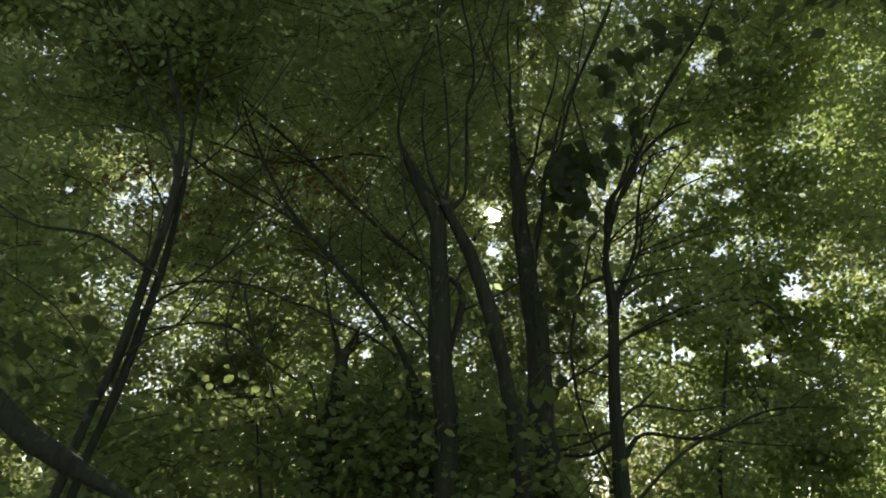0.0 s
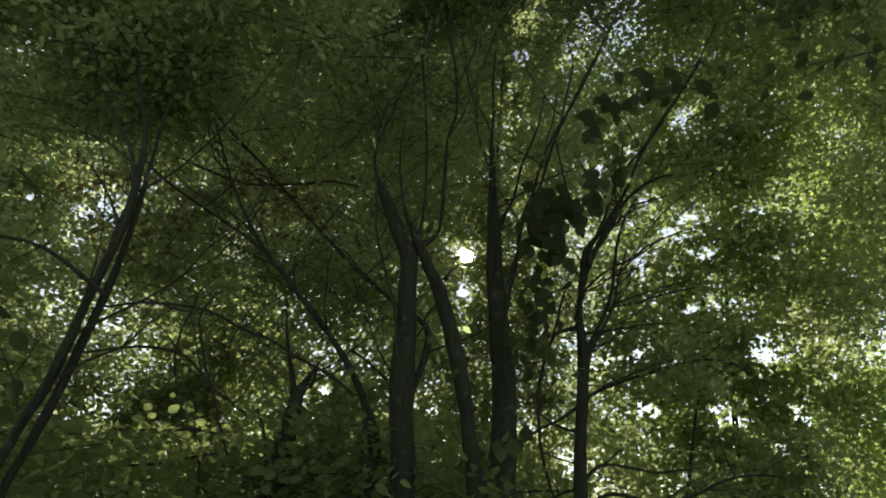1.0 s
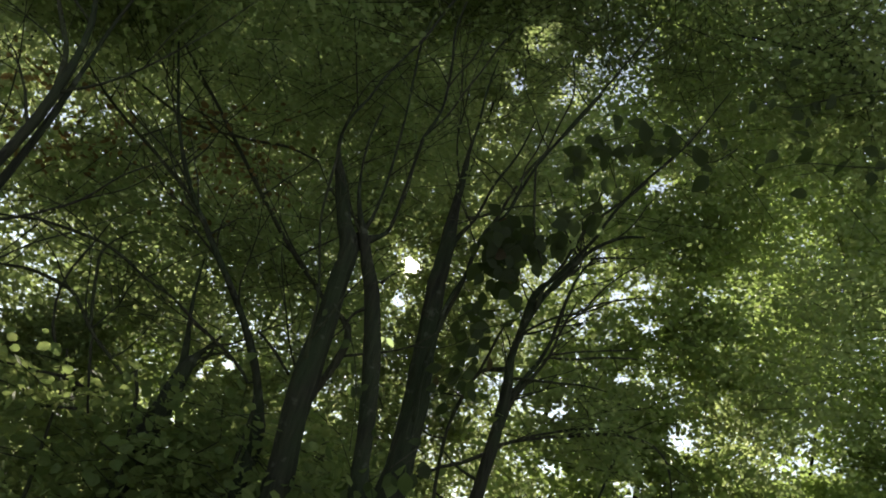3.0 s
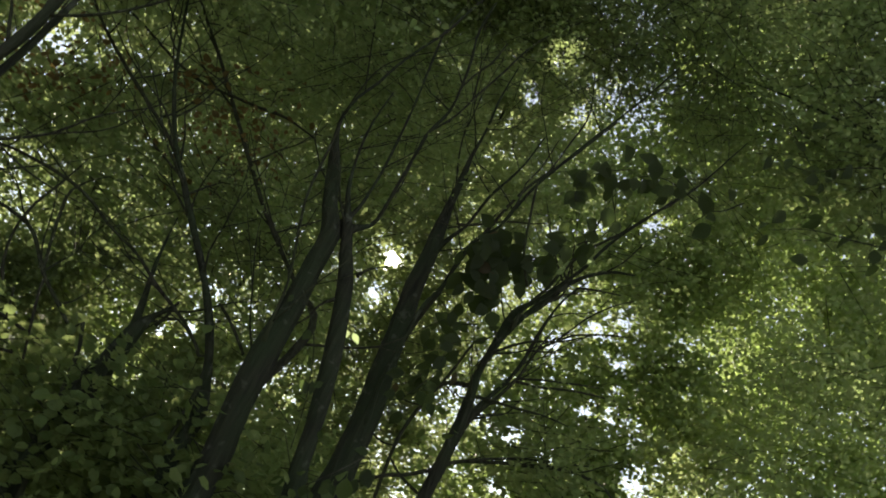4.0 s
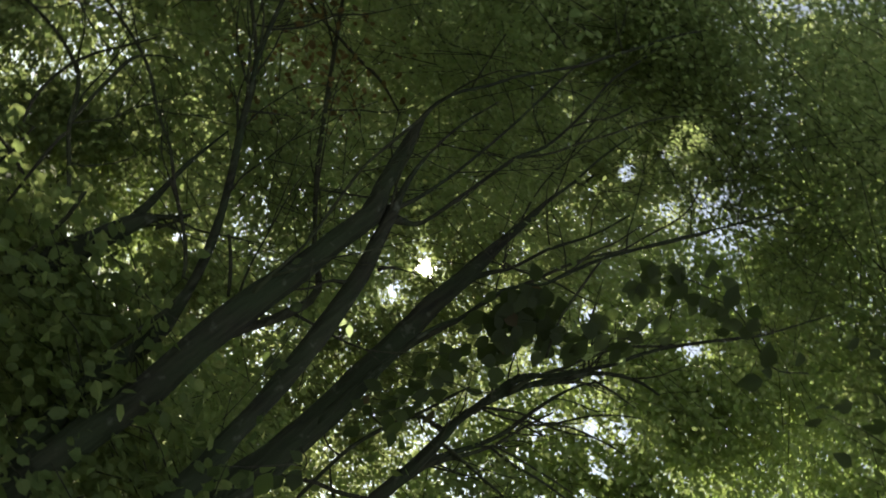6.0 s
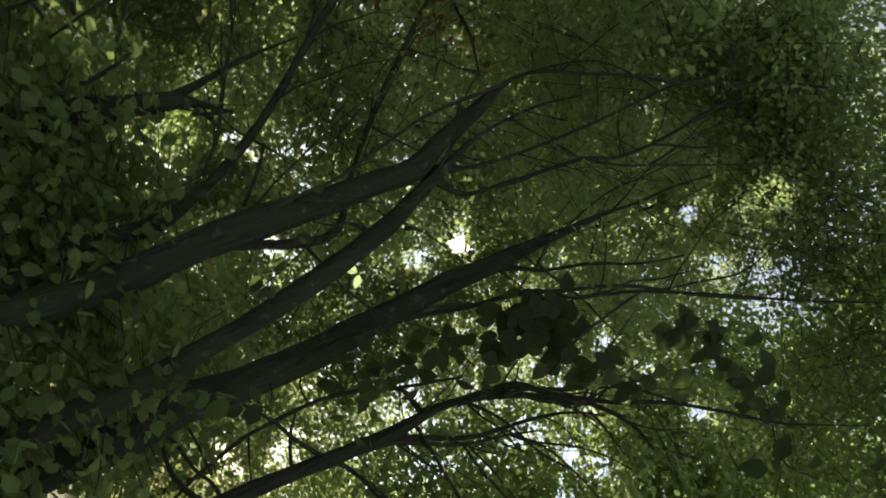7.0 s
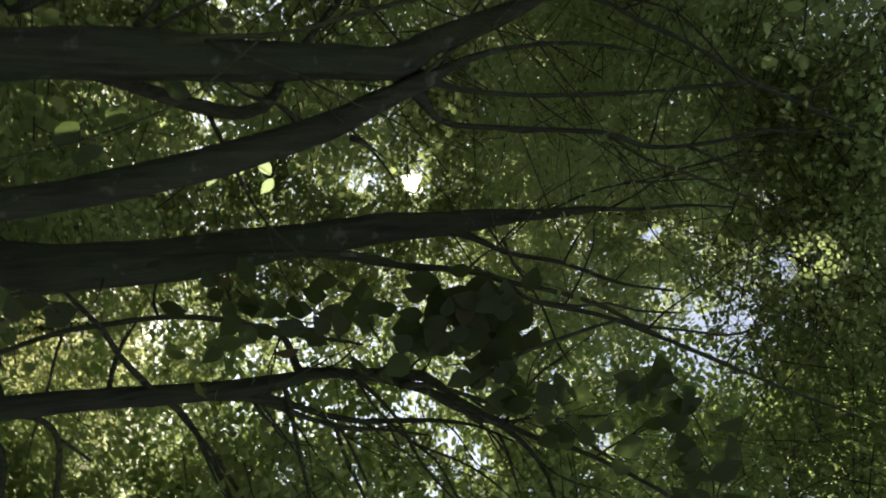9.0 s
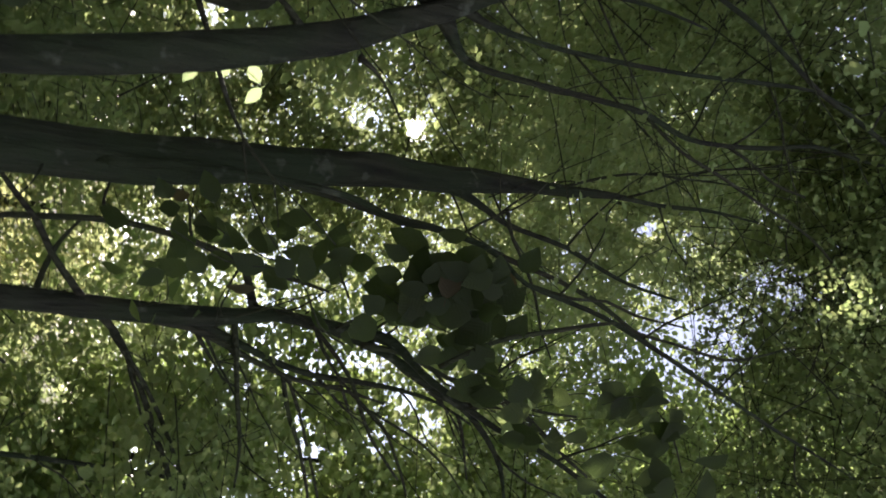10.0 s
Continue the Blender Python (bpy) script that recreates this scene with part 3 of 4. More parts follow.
D_HIGH = [(1.108, 4.68, 3.295, 0.0252), (1.109, 4.623, 3.448, 0.0239), (1.117, 4.567, 3.584, 0.0225), (1.177, 4.51, 3.67, 0.0152), (1.227, 4.453, 3.74, 0.0141), (1.292, 4.397, 3.862, 0.0119), (1.348, 4.34, 3.973, 0.0108), (1.399, 4.283, 4.123, 0.0098), (1.486, 4.227, 4.295, 0.0088), (1.643, 4.17, 4.552, 0.0078), (1.737, 4.113, 4.696, 0.0067), (1.827, 4.057, 4.904, 0.0056), (1.919, 4, 5.125, 0.0034)]
limb("branch", D_HIGH, tree_d)
D_UNDER = [(1.126, 4.68, 2.765, 0.0181), (1.14, 4.68, 2.853, 0.015), (1.156, 4.68, 2.935, 0.0144), (1.208, 4.68, 3.044, 0.013), (1.251, 4.68, 3.118, 0.0113), (1.291, 4.68, 3.203, 0.0106), (1.33, 4.68, 3.301, 0.01), (1.352, 4.68, 3.411, 0.0077), (1.38, 4.68, 3.525, 0.0061), (1.425, 4.68, 3.672, 0.0045)]
limb("branch", D_UNDER, tree_d)
limb("branch", [(1.324, 4.68, 3.279, 0.0075), (1.394, 4.68, 3.312, 0.0067), (1.485, 4.68, 3.353, 0.0068), (1.59, 4.68, 3.393, 0.0061), (1.698, 4.68, 3.434, 0.0061), (1.827, 4.68, 3.479, 0.0045)], tree_d)
D_FAN = [(1.136, 4.55, 3.481, 0.016), (1.148, 4.55, 3.59, 0.0107), (1.188, 4.55, 3.71, 0.0093), (1.248, 4.55, 3.84, 0.0095), (1.296, 4.55, 3.998, 0.0098), (1.367, 4.55, 4.17, 0.0092), (1.467, 4.55, 4.306, 0.0085), (1.601, 4.55, 4.487, 0.0078), (1.702, 4.55, 4.636, 0.006)]
limb("branch", D_FAN, tree_d)
limb("branch", [(1.276, 4.5, 3.968, 0.007), (1.329, 4.5, 4.132, 0.0063), (1.365, 4.5, 4.273, 0.0064), (1.385, 4.5, 4.445, 0.0047)], tree_d)
limb("branch", [(1.431, 4.6, 3.955, 0.0082), (1.517, 4.6, 3.997, 0.0064), (1.619, 4.6, 4.032, 0.0056), (1.723, 4.6, 4.068, 0.0038)], tree_d)
limb("branch", [(1.402, 4.75, 3.539, 0.0071), (1.474, 4.75, 3.623, 0.0073), (1.573, 4.75, 3.727, 0.0065), (1.702, 4.75, 3.804, 0.0066), (1.835, 4.75, 3.871, 0.0058), (1.945, 4.75, 3.913, 0.0039)], tree_d)
limb("branch", [(1.493, 4.75, 3.651, 0.0064), (1.561, 4.75, 3.774, 0.0056), (1.639, 4.75, 3.904, 0.0057), (1.762, 4.75, 4.051, 0.0049), (1.891, 4.75, 4.165, 0.003)], tree_d)
D_LOW = [(1.09, 4.68, 2.621, 0.0197), (1.167, 4.702, 2.676, 0.0124), (1.237, 4.724, 2.72, 0.0115), (1.428, 4.746, 2.806, 0.0106), (1.61, 4.768, 2.872, 0.0107), (1.796, 4.79, 2.944, 0.0098), (1.991, 4.812, 2.986, 0.0099), (2.157, 4.834, 2.976, 0.0089), (2.258, 4.856, 2.914, 0.0078), (2.317, 4.878, 2.805, 0.0055), (2.354, 4.9, 2.676, 0.0033)]
limb("branch", D_LOW, tree_d)
limb("branch", [(1.224, 4.68, 2.71, 0.0083), (1.367, 4.722, 2.797, 0.0084), (1.569, 4.765, 2.896, 0.0075), (1.799, 4.807, 2.987, 0.0066), (2.002, 4.85, 3.064, 0.0045)], tree_d)
limb("branch", [(1.096, 4.68, 2.606, 0.0132), (1.026, 4.68, 2.556, 0.0111), (0.936, 4.68, 2.492, 0.01), (0.843, 4.68, 2.447, 0.009), (0.743, 4.68, 2.369, 0.0079), (0.615, 4.68, 2.276, 0.0059), (0.511, 4.68, 2.166, 0.0039)], tree_d)
D_ARC = [(1.145, 4.8, 3.172, 0.0173), (1.101, 4.8, 3.139, 0.0161), (1.027, 4.8, 3.115, 0.0136), (0.953, 4.8, 3.075, 0.0125), (0.903, 4.8, 2.957, 0.0123), (0.86, 4.8, 2.781, 0.0111), (0.845, 4.8, 2.631, 0.0109), (0.853, 4.8, 2.484, 0.0106), (0.867, 4.8, 2.323, 0.0104), (0.903, 4.8, 2.185, 0.0102), (0.946, 4.8, 2.05, 0.01), (0.999, 4.8, 1.936, 0.0091), (1.045, 4.8, 1.826, 0.0065)]
limb("branch", D_ARC, tree_d)
limb("branch", [(0.942, 4.8, 3.059, 0.0096), (0.977, 4.8, 3.19, 0.0088), (1.004, 4.8, 3.313, 0.008), (1.032, 4.8, 3.414, 0.0051)], tree_d)
limb("branch", [(1.101, 4.8, 2.453, 0.0107), (1.025, 4.8, 2.471, 0.0089), (0.952, 4.8, 2.497, 0.008), (0.901, 4.8, 2.526, 0.0063), (0.842, 4.8, 2.568, 0.0045)], tree_d)
limb("branch", [(1.103, 4.85, 2.118, 0.0104), (1.01, 4.85, 2.097, 0.0094), (0.929, 4.85, 2.052, 0.0093), (0.8, 4.85, 2.021, 0.0084), (0.708, 4.85, 1.98, 0.0075), (0.606, 4.85, 1.934, 0.0049)], tree_d)
limb("branch", [(0.995, 4.9, 2.111, 0.0079), (0.861, 4.9, 2.101, 0.0069), (0.732, 4.9, 2.087, 0.006), (0.64, 4.9, 2.075, 0.0034)], tree_d)
limb("branch", [(1.318, 4.68, 3.259, 0.0087), (1.499, 4.735, 3.322, 0.0089), (1.665, 4.79, 3.402, 0.0079), (1.878, 4.845, 3.483, 0.0069), (2.06, 4.9, 3.539, 0.0047)], tree_d)
limb("branch", [(1.095, 4.68, 3.053, 0.0106), (1.204, 4.635, 3.071, 0.0095), (1.365, 4.59, 3.092, 0.0084), (1.524, 4.545, 3.117, 0.0063), (1.649, 4.5, 3.111, 0.0031)], tree_d)
limb("branch", [(1.082, 4.6, 3.301, 0.0086), (1.194, 4.55, 3.41, 0.0075), (1.277, 4.5, 3.466, 0.0075), (1.431, 4.45, 3.538, 0.0064), (1.579, 4.4, 3.657, 0.0043)], tree_d)

D_FOOT = [(1.085, 4.69, 1.93, 0.024), (1.16, 4.8, 1.98, 0.021), (1.238, 4.85, 2.077, 0.014), (1.329, 4.85, 2.106, 0.012), (1.453, 4.85, 2.088, 0.012), (1.595, 4.85, 2.071, 0.011), (1.741, 4.85, 2.095, 0.01), (1.854, 4.85, 2.136, 0.009), (1.971, 4.85, 2.201, 0.009), (2.104, 4.85, 2.247, 0.008), (2.254, 4.85, 2.272, 0.007), (2.418, 4.85, 2.269, 0.004)]
limb("branch", D_FOOT, tree_d)
limb("branch", [(1.09, 4.7, 2.13, 0.016), (1.19, 4.84, 2.23, 0.011), (1.27, 4.85, 2.279, 0.011), (1.379, 4.85, 2.275, 0.01), (1.487, 4.85, 2.26, 0.009), (1.594, 4.85, 2.248, 0.008), (1.724, 4.85, 2.265, 0.007), (1.873, 4.85, 2.294, 0.004)], tree_d)
limb("branch", [(1.27, 4.85, 2.275, 0.009), (1.33, 4.87, 2.33, 0.007), (1.39, 4.88, 2.38, 0.005)], tree_d)
limb("branch", [(1.09, 4.69, 1.6, 0.016), (1.27, 4.73, 1.78, 0.011), (1.463, 4.75, 1.953, 0.01), (1.537, 4.75, 2.001, 0.01), (1.642, 4.75, 2.064, 0.009), (1.741, 4.75, 2.106, 0.009), (1.87, 4.75, 2.15, 0.006), (2.014, 4.75, 2.16, 0.004)], tree_d)
limb("branch", [(1.595, 4.85, 2.071, 0.008), (1.7, 4.89, 2.08, 0.007), (1.85, 4.9, 2.061, 0.007), (2.06, 4.9, 2.042, 0.006), (2.31, 4.9, 2.03, 0.004)], tree_d)
limb("branch", [(1.085, 4.69, 2.07, 0.022), (0.98, 4.74, 1.995, 0.015), (0.875, 4.75, 1.96, 0.013), (0.755, 4.75, 1.963, 0.008)], tree_d)

# a slim sapling behind it
sapling = place("sapling", 0, 0, 0, "slim young tree with small leaves beside a thin hornbeam", "tree", NEAR)
SAPLING = [(1.84, 5.4, -0.1, 0.022), (1.88, 5.4, 1.0, 0.016), (1.95, 5.4, 1.939, 0.0135), (2.018, 5.4, 2.291, 0.0125), (2.062, 5.4, 2.531, 0.011), (2.112, 5.4, 2.779, 0.01), (2.168, 5.4, 3.036, 0.008), (2.211, 5.4, 3.257, 0.004)]
limb("trunk", SAPLING, sapling)

# L: two slim stems from one stool
tree_l = place("hazel_stems", 0, 0, 0, "two slim leaning hazel stems from one stool", "tree", NEAR)
STEM_L = [(-1.95, 3.2, -0.1, 0.036), (-1.80, 3.18, 0.8, 0.026), (-1.58, 3.17, 1.7, 0.020), (-1.485, 3.17, 2.04, 0.020), (-1.418, 3.17, 2.235, 0.021), (-1.374, 3.17, 2.437, 0.021), (-1.335, 3.17, 2.648, 0.021), (-1.298, 3.17, 2.812, 0.020), (-1.267, 3.17, 2.982, 0.019), (-1.26, 3.17, 3.158, 0.017), (-1.265, 3.17, 3.34, 0.014), (-1.296, 3.17, 3.5, 0.011), (-1.374, 3.17, 3.72, 0.008), (-1.45, 3.17, 4.05, 0.004)]
limb("stem", STEM_L, tree_l)
limb("stem", [(-1.83, 3.27, -0.1, 0.034), (-1.70, 3.24, 0.8, 0.026), (-1.534, 3.22, 1.7, 0.019), (-1.435, 3.22, 2.05, 0.019), (-1.383, 3.22, 2.245, 0.019), (-1.34, 3.22, 2.45, 0.019), (-1.296, 3.22, 2.66, 0.017), (-1.271, 3.22, 2.83, 0.015), (-1.25, 3.22, 3.03, 0.013), (-1.238, 3.22, 3.27, 0.010), (-1.226, 3.22, 3.53, 0.007), (-1.18, 3.22, 3.9, 0.003)], tree_l)
limb("branch", [(-1.262, 3.17, 3.1, 0.013), (-1.304, 3.17, 3.278, 0.011), (-1.357, 3.17, 3.371, 0.010), (-1.419, 3.17, 3.465, 0.008), (-1.498, 3.17, 3.593, 0.005)], tree_l)
limb("branch", [(-1.25, 3.1, 2.6, 0.011), (-1.5, 3.0, 2.75, 0.008), (-1.8, 2.95, 2.8, 0.006), (-2.1, 2.9, 3.0, 0.002)], tree_l)

# the old bough low over the path
bough = place("fallen_bough", 0, 0, 0, "thick dark mossy bough leaning low among the leaves", "bough", "")
limb("trunk", [(-2.9, 2.3, -0.08, 0.10), (-2.3, 2.3, 1.3, 0.075), (-1.75, 2.3, 2.02, 0.052), (-1.55, 2.3, 2.02, 0.042), (-1.445, 2.3, 1.972, 0.039), (-1.364, 2.3, 1.917, 0.038), (-1.28, 2.3, 1.844, 0.039), (-1.202, 2.3, 1.794, 0.036), (-1.126, 2.3, 1.753, 0.032), (-1.052, 2.3, 1.712, 0.025), (-0.979, 2.3, 1.675, 0.018), (-0.89, 2.3, 1.63, 0.010), (-0.75, 2.32, 1.58, 0.005)], bough)

# the forked stem and the arching shrub
tree_s = place("forked_tree", 0, 0, 0, "reddish-brown forked stem catching light among leaves", "tree", NEAR)
TRUNK_S = [(-0.882, 4.32, -0.1, 0.1), (-0.792, 4.3, 0.8, 0.085), (-0.692, 4.3, 1.6, 0.07), (-0.632, 4.3, 2.159, 0.0552), (-0.62, 4.3, 2.26, 0.0474), (-0.605, 4.3, 2.38, 0.0453), (-0.595, 4.3, 2.476, 0.04), (-0.569, 4.3, 2.537, 0.0231), (-0.539, 4.3, 2.585, 0.0126), (-0.491, 4.3, 2.675, 0.0064)]
limb("trunk", TRUNK_S, tree_s)
limb("branch", [(-0.611, 4.3, 2.472, 0.0229), (-0.634, 4.3, 2.581, 0.0185), (-0.662, 4.3, 2.681, 0.0118), (-0.689, 4.3, 2.784, 0.0091), (-0.707, 4.3, 2.892, 0.0065), (-0.726, 4.3, 3.036, 0.0038)], tree_s)
limb("branch", [(-0.531, 4.32, 2.522, 0.009), (-0.512, 4.32, 2.588, 0.0081), (-0.502, 4.32, 2.677, 0.0055)], tree_s)

shrub = place("arching_shrub", 0, 0, 0, "dark leafy shrub with thin arching stems", "shrub", "")
SHRUB_A = [(-0.45, 4.24, -0.1, 0.02), (-0.479, 4.2, 1, 0.016), (-0.735, 4.2, 2.27, 0.0093), (-0.813, 4.2, 2.32, 0.0093), (-0.917, 4.2, 2.392, 0.0093), (-1.019, 4.2, 2.457, 0.0094), (-1.088, 4.2, 2.521, 0.0094), (-1.184, 4.2, 2.614, 0.0087), (-1.268, 4.2, 2.651, 0.0087), (-1.415, 4.2, 2.67, 0.0078), (-1.547, 4.2, 2.656, 0.0069), (-1.673, 4.2, 2.632, 0.006), (-1.82, 4.2, 2.598, 0.0034)]
limb("stem", SHRUB_A, shrub)
limb("stem", [(-1.028, 4.2, 2.464, 0.0077), (-1.022, 4.2, 2.422, 0.0077), (-0.972, 4.2, 2.293, 0.0067), (-0.899, 4.2, 2.119, 0.0058)], shrub)
limb("stem", [(-1.055, 4.2, 2.486, 0.0077), (-1.111, 4.2, 2.634, 0.0078), (-1.16, 4.2, 2.79, 0.008), (-1.174, 4.2, 2.871, 0.0071), (-1.133, 4.2, 2.958, 0.0045), (-1.07, 4.2, 3.026, 0.0027)], shrub)
limb("stem", [(-0.9, 4.24, -0.1, 0.02), (-0.916, 4.2, 1, 0.016), (-1.062, 4.2, 2.242, 0.005), (-1.144, 4.2, 2.346, 0.0059), (-1.2, 4.2, 2.417, 0.0068), (-1.241, 4.2, 2.509, 0.0068), (-1.267, 4.2, 2.621, 0.0069), (-1.264, 4.2, 2.744, 0.007), (-1.232, 4.2, 2.88, 0.0062), (-1.207, 4.2, 3.001, 0.0036)], shrub)
SHRUB_B = [(-0.2, 4.24, -0.1, 0.02), (-0.2, 4.2, 1, 0.016), (-0.204, 4.2, 2.348, 0.0095), (-0.277, 4.2, 2.473, 0.0087), (-0.349, 4.2, 2.536, 0.0079), (-0.421, 4.2, 2.582, 0.0079), (-0.523, 4.2, 2.63, 0.0079), (-0.626, 4.2, 2.678, 0.008), (-0.734, 4.2, 2.74, 0.0071), (-0.801, 4.2, 2.768, 0.0062), (-0.932, 4.2, 2.809, 0.0071), (-1.072, 4.2, 2.876, 0.008), (-1.202, 4.2, 2.911, 0.008), (-1.35, 4.2, 2.922, 0.008), (-1.492, 4.2, 2.921, 0.0071), (-1.624, 4.2, 2.897, 0.0062), (-1.777, 4.2, 2.863, 0.0044)]
limb("stem", SHRUB_B, shrub)
limb("stem", [(-0.322, 4.2, 2.731, 0.0072), (-0.25, 4.2, 2.689, 0.0071), (-0.175, 4.2, 2.633, 0.008), (-0.104, 4.2, 2.571, 0.0071)], shrub)
limb("stem", [(-0.962, 4.2, 2.226, 0.0075), (-1.076, 4.2, 2.244, 0.0075), (-1.205, 4.2, 2.233, 0.0066), (-1.334, 4.2, 2.227, 0.0058), (-1.488, 4.2, 2.219, 0.0041)], shrub)
limb("stem", [(-0.95, 4.2, 2.128, 0.0074), (-1.119, 4.2, 2.091, 0.0073), (-1.261, 4.2, 2.056, 0.0073), (-1.408, 4.2, 2.04, 0.0056), (-1.552, 4.2, 2.022, 0.0032)], shrub)

# ---- crowns of the near trees, shaded in part by added tops ----
foliage(tree_a, [(-0.9, 4.7, 4.4, 1.5, 0.7, 1.0, 330), (-0.25, 4.8, 3.5, 0.5, 0.4, 0.7, 110), (0.0, 4.8, 5.2, 0.8, 0.8, 1.0, 190), (0.0, 4.8, 5.7, 0.8, 0.4, 0.8, 230), (-0.1, 4.4, 5.9, 0.9, 0.5, 0.7, 220), (-0.7, 4.6, 3.2, 0.7, 0.4, 0.45, 100)], 0.038, 23, LEAF, -0.1, single=300, spread=0.5)
foliage(tree_b, [(0.1, 5.3, 5.4, 1.1, 0.7, 1.3, 230), (-0.9, 5.6, 4.8, 0.9, 0.6, 1.1, 130), (-2.3, 5.6, 5.5, 1.2, 0.5, 0.6, 380), (0.3, 5.4, 3.3, 0.5, 0.3, 0.7, 60), (0.35, 6.2, 2.3, 0.7, 0.3, 0.5, 130), (0.1, 5.6, 2.45, 0.25, 0.3, 0.5, 60), (-0.5, 5.6, 2.75, 0.3, 0.3, 0.4, 50)], 0.047, 20, LEAF, -0.05, single=300)
# the last blob is an unseen top, added to dim the leaves under it
foliage(tree_c, [(0.8, 4.6, 5.5, 1.0, 0.7, 0.9, 300), (0.3, 4.4, 6.6, 1.6, 1.2, 0.9, 420), (1.6, 4.4, 6.2, 1.2, 0.9, 0.9, 470), (1.7, 4.9, 7.8, 1.2, 0.7, 0.8, 440), (1.9, 4.9, 5.5, 0.7, 0.5, 0.8, 130), (0.2, 3.7, 8.0, 1.8, 1.4, 0.5, 240)], 0.036, 22, LEAF, -0.05, single=300, spread=0.62)
foliage(tree_d, [(1.5, 4.9, 3.0, 0.6, 0.4, 0.5, 90), (1.7, 5.0, 4.3, 0.6, 0.4, 0.6, 40), (1.9, 5.5, 1.9, 0.4, 0.3, 0.2, 26)], 0.047, 20, LEAF, -0.02, single=300)
foliage(sapling, [(1.9, 5.35, 2.3, 0.6, 0.4, 0.35, 60), (2.75, 5.6, 2.42, 0.6, 0.25, 0.32, 130)], 0.047, 20, LEAF, -0.02, single=60)
# the blob at height 6.0 lies above the view, added to block sky light
foliage(tree_l, [(-2.0, 3.3, 4.1, 0.9, 0.6, 0.6, 320), (-1.9, 4.0, 4.3, 0.9, 0.3, 0.45, 240), (-2.2, 3.4, 3.0, 0.6, 0.5, 0.7, 200), (-1.7, 4.6, 3.3, 0.9, 0.4, 0.6, 150), (-2.1, 3.9, 4.75, 1.2, 0.5, 0.5, 240), (-0.9, 3.3, 4.3, 0.8, 0.5, 0.5, 150), (-2.9, 4.2, 5.0, 0.6, 0.4, 0.45, 250), (-1.7, 4.3, 4.9, 1.5, 0.4, 0.5, 260), (-2.2, 3.9, 6.0, 1.5, 1.0, 0.4, 260), (-2.5, 4.1, 2.4, 0.5, 0.3, 0.5, 110), (-2.6, 3.7, 4.4, 0.5, 0.4, 0.5, 130)], 0.047, 20, LEAF, -0.15, single=300)
foliage(shrub, [(-0.5, 4.4, 2.0, 0.8, 0.4, 0.42, 205), (-1.6, 4.3, 1.95, 0.9, 0.5, 0.45, 80), (0.1, 4.2, 1.7, 0.7, 0.3, 0.4, 140), (0.55, 5.2, 2.0, 0.5, 0.3, 0.4, 70)], 0.064, 17, LEAF_BUSH, -0.3, single=300, one=SHRUB_LEAF)
foliage(tree_s, [(-0.7, 6.0, 3.9, 0.9, 0.6, 0.8, 170), (-0.9, 6.2, 1.6, 1.0, 0.5, 0.7, 160)], 0.047, 20, LEAF, -0.05, single=300)

# browning leaves here and there among the green
foliage(tree_l, [(-1.7, 4.3, 3.55, 0.45, 0.25, 0.3, 16), (-0.85, 4.4, 3.65, 0.4, 0.25, 0.4, 14)], 0.045, 16, LEAF_BROWN, -0.6, label="browning leaves among the green")
foliage(tree_c, [(0.58, 3.76, 4.76, 0.13, 0.10, 0.12, 22)], 0.021, 14, LEAF, -2.0, label="sunlit yellow-green leaves", twigs=False, spread=0.2, clear=False)

# the beech that hangs over the path
tree_o = place("overhanging_beech", 0, 0, 0, "beech whose leafy boughs hang over the path", "tree", NEAR)
limb("trunk", [(4.9, 3.4, -0.1, 0.16), (4.8, 3.4, 2.5, 0.13), (4.6, 3.5, 5.0, 0.10), (4.4, 3.7, 7.5, 0.05), (4.2, 3.9, 9.0, 0.01)], tree_o)
limb("branch", [(4.65, 3.5, 4.6, 0.05), (4.0, 3.6, 5.2, 0.03), (3.2, 3.8, 5.5, 0.018), (2.4, 4.0, 5.7, 0.010), (1.9, 4.1, 5.7, 0.004)], tree_o)
limb("branch", [(4.5, 3.6, 6.0, 0.05), (3.8, 3.8, 6.6, 0.03), (2.9, 4.2, 7.0, 0.016), (2.0, 4.5, 7.2, 0.005)], tree_o)
# the highest blob is out of view, added to shade the boughs below
foliage(tree_o, [(2.9, 4.0, 5.7, 1.1, 0.6, 0.8, 410), (2.7, 4.4, 7.0, 1.3, 0.8, 0.9, 520), (3.9, 4.0, 4.6, 0.9, 0.5, 1.0, 160), (3.4, 5.2, 4.3, 1.0, 0.5, 1.2, 130), (2.6, 4.2, 8.6, 2.2, 1.4, 0.6, 330)], 0.048, 20, LEAF, -0.15, single=300, spread=0.6)

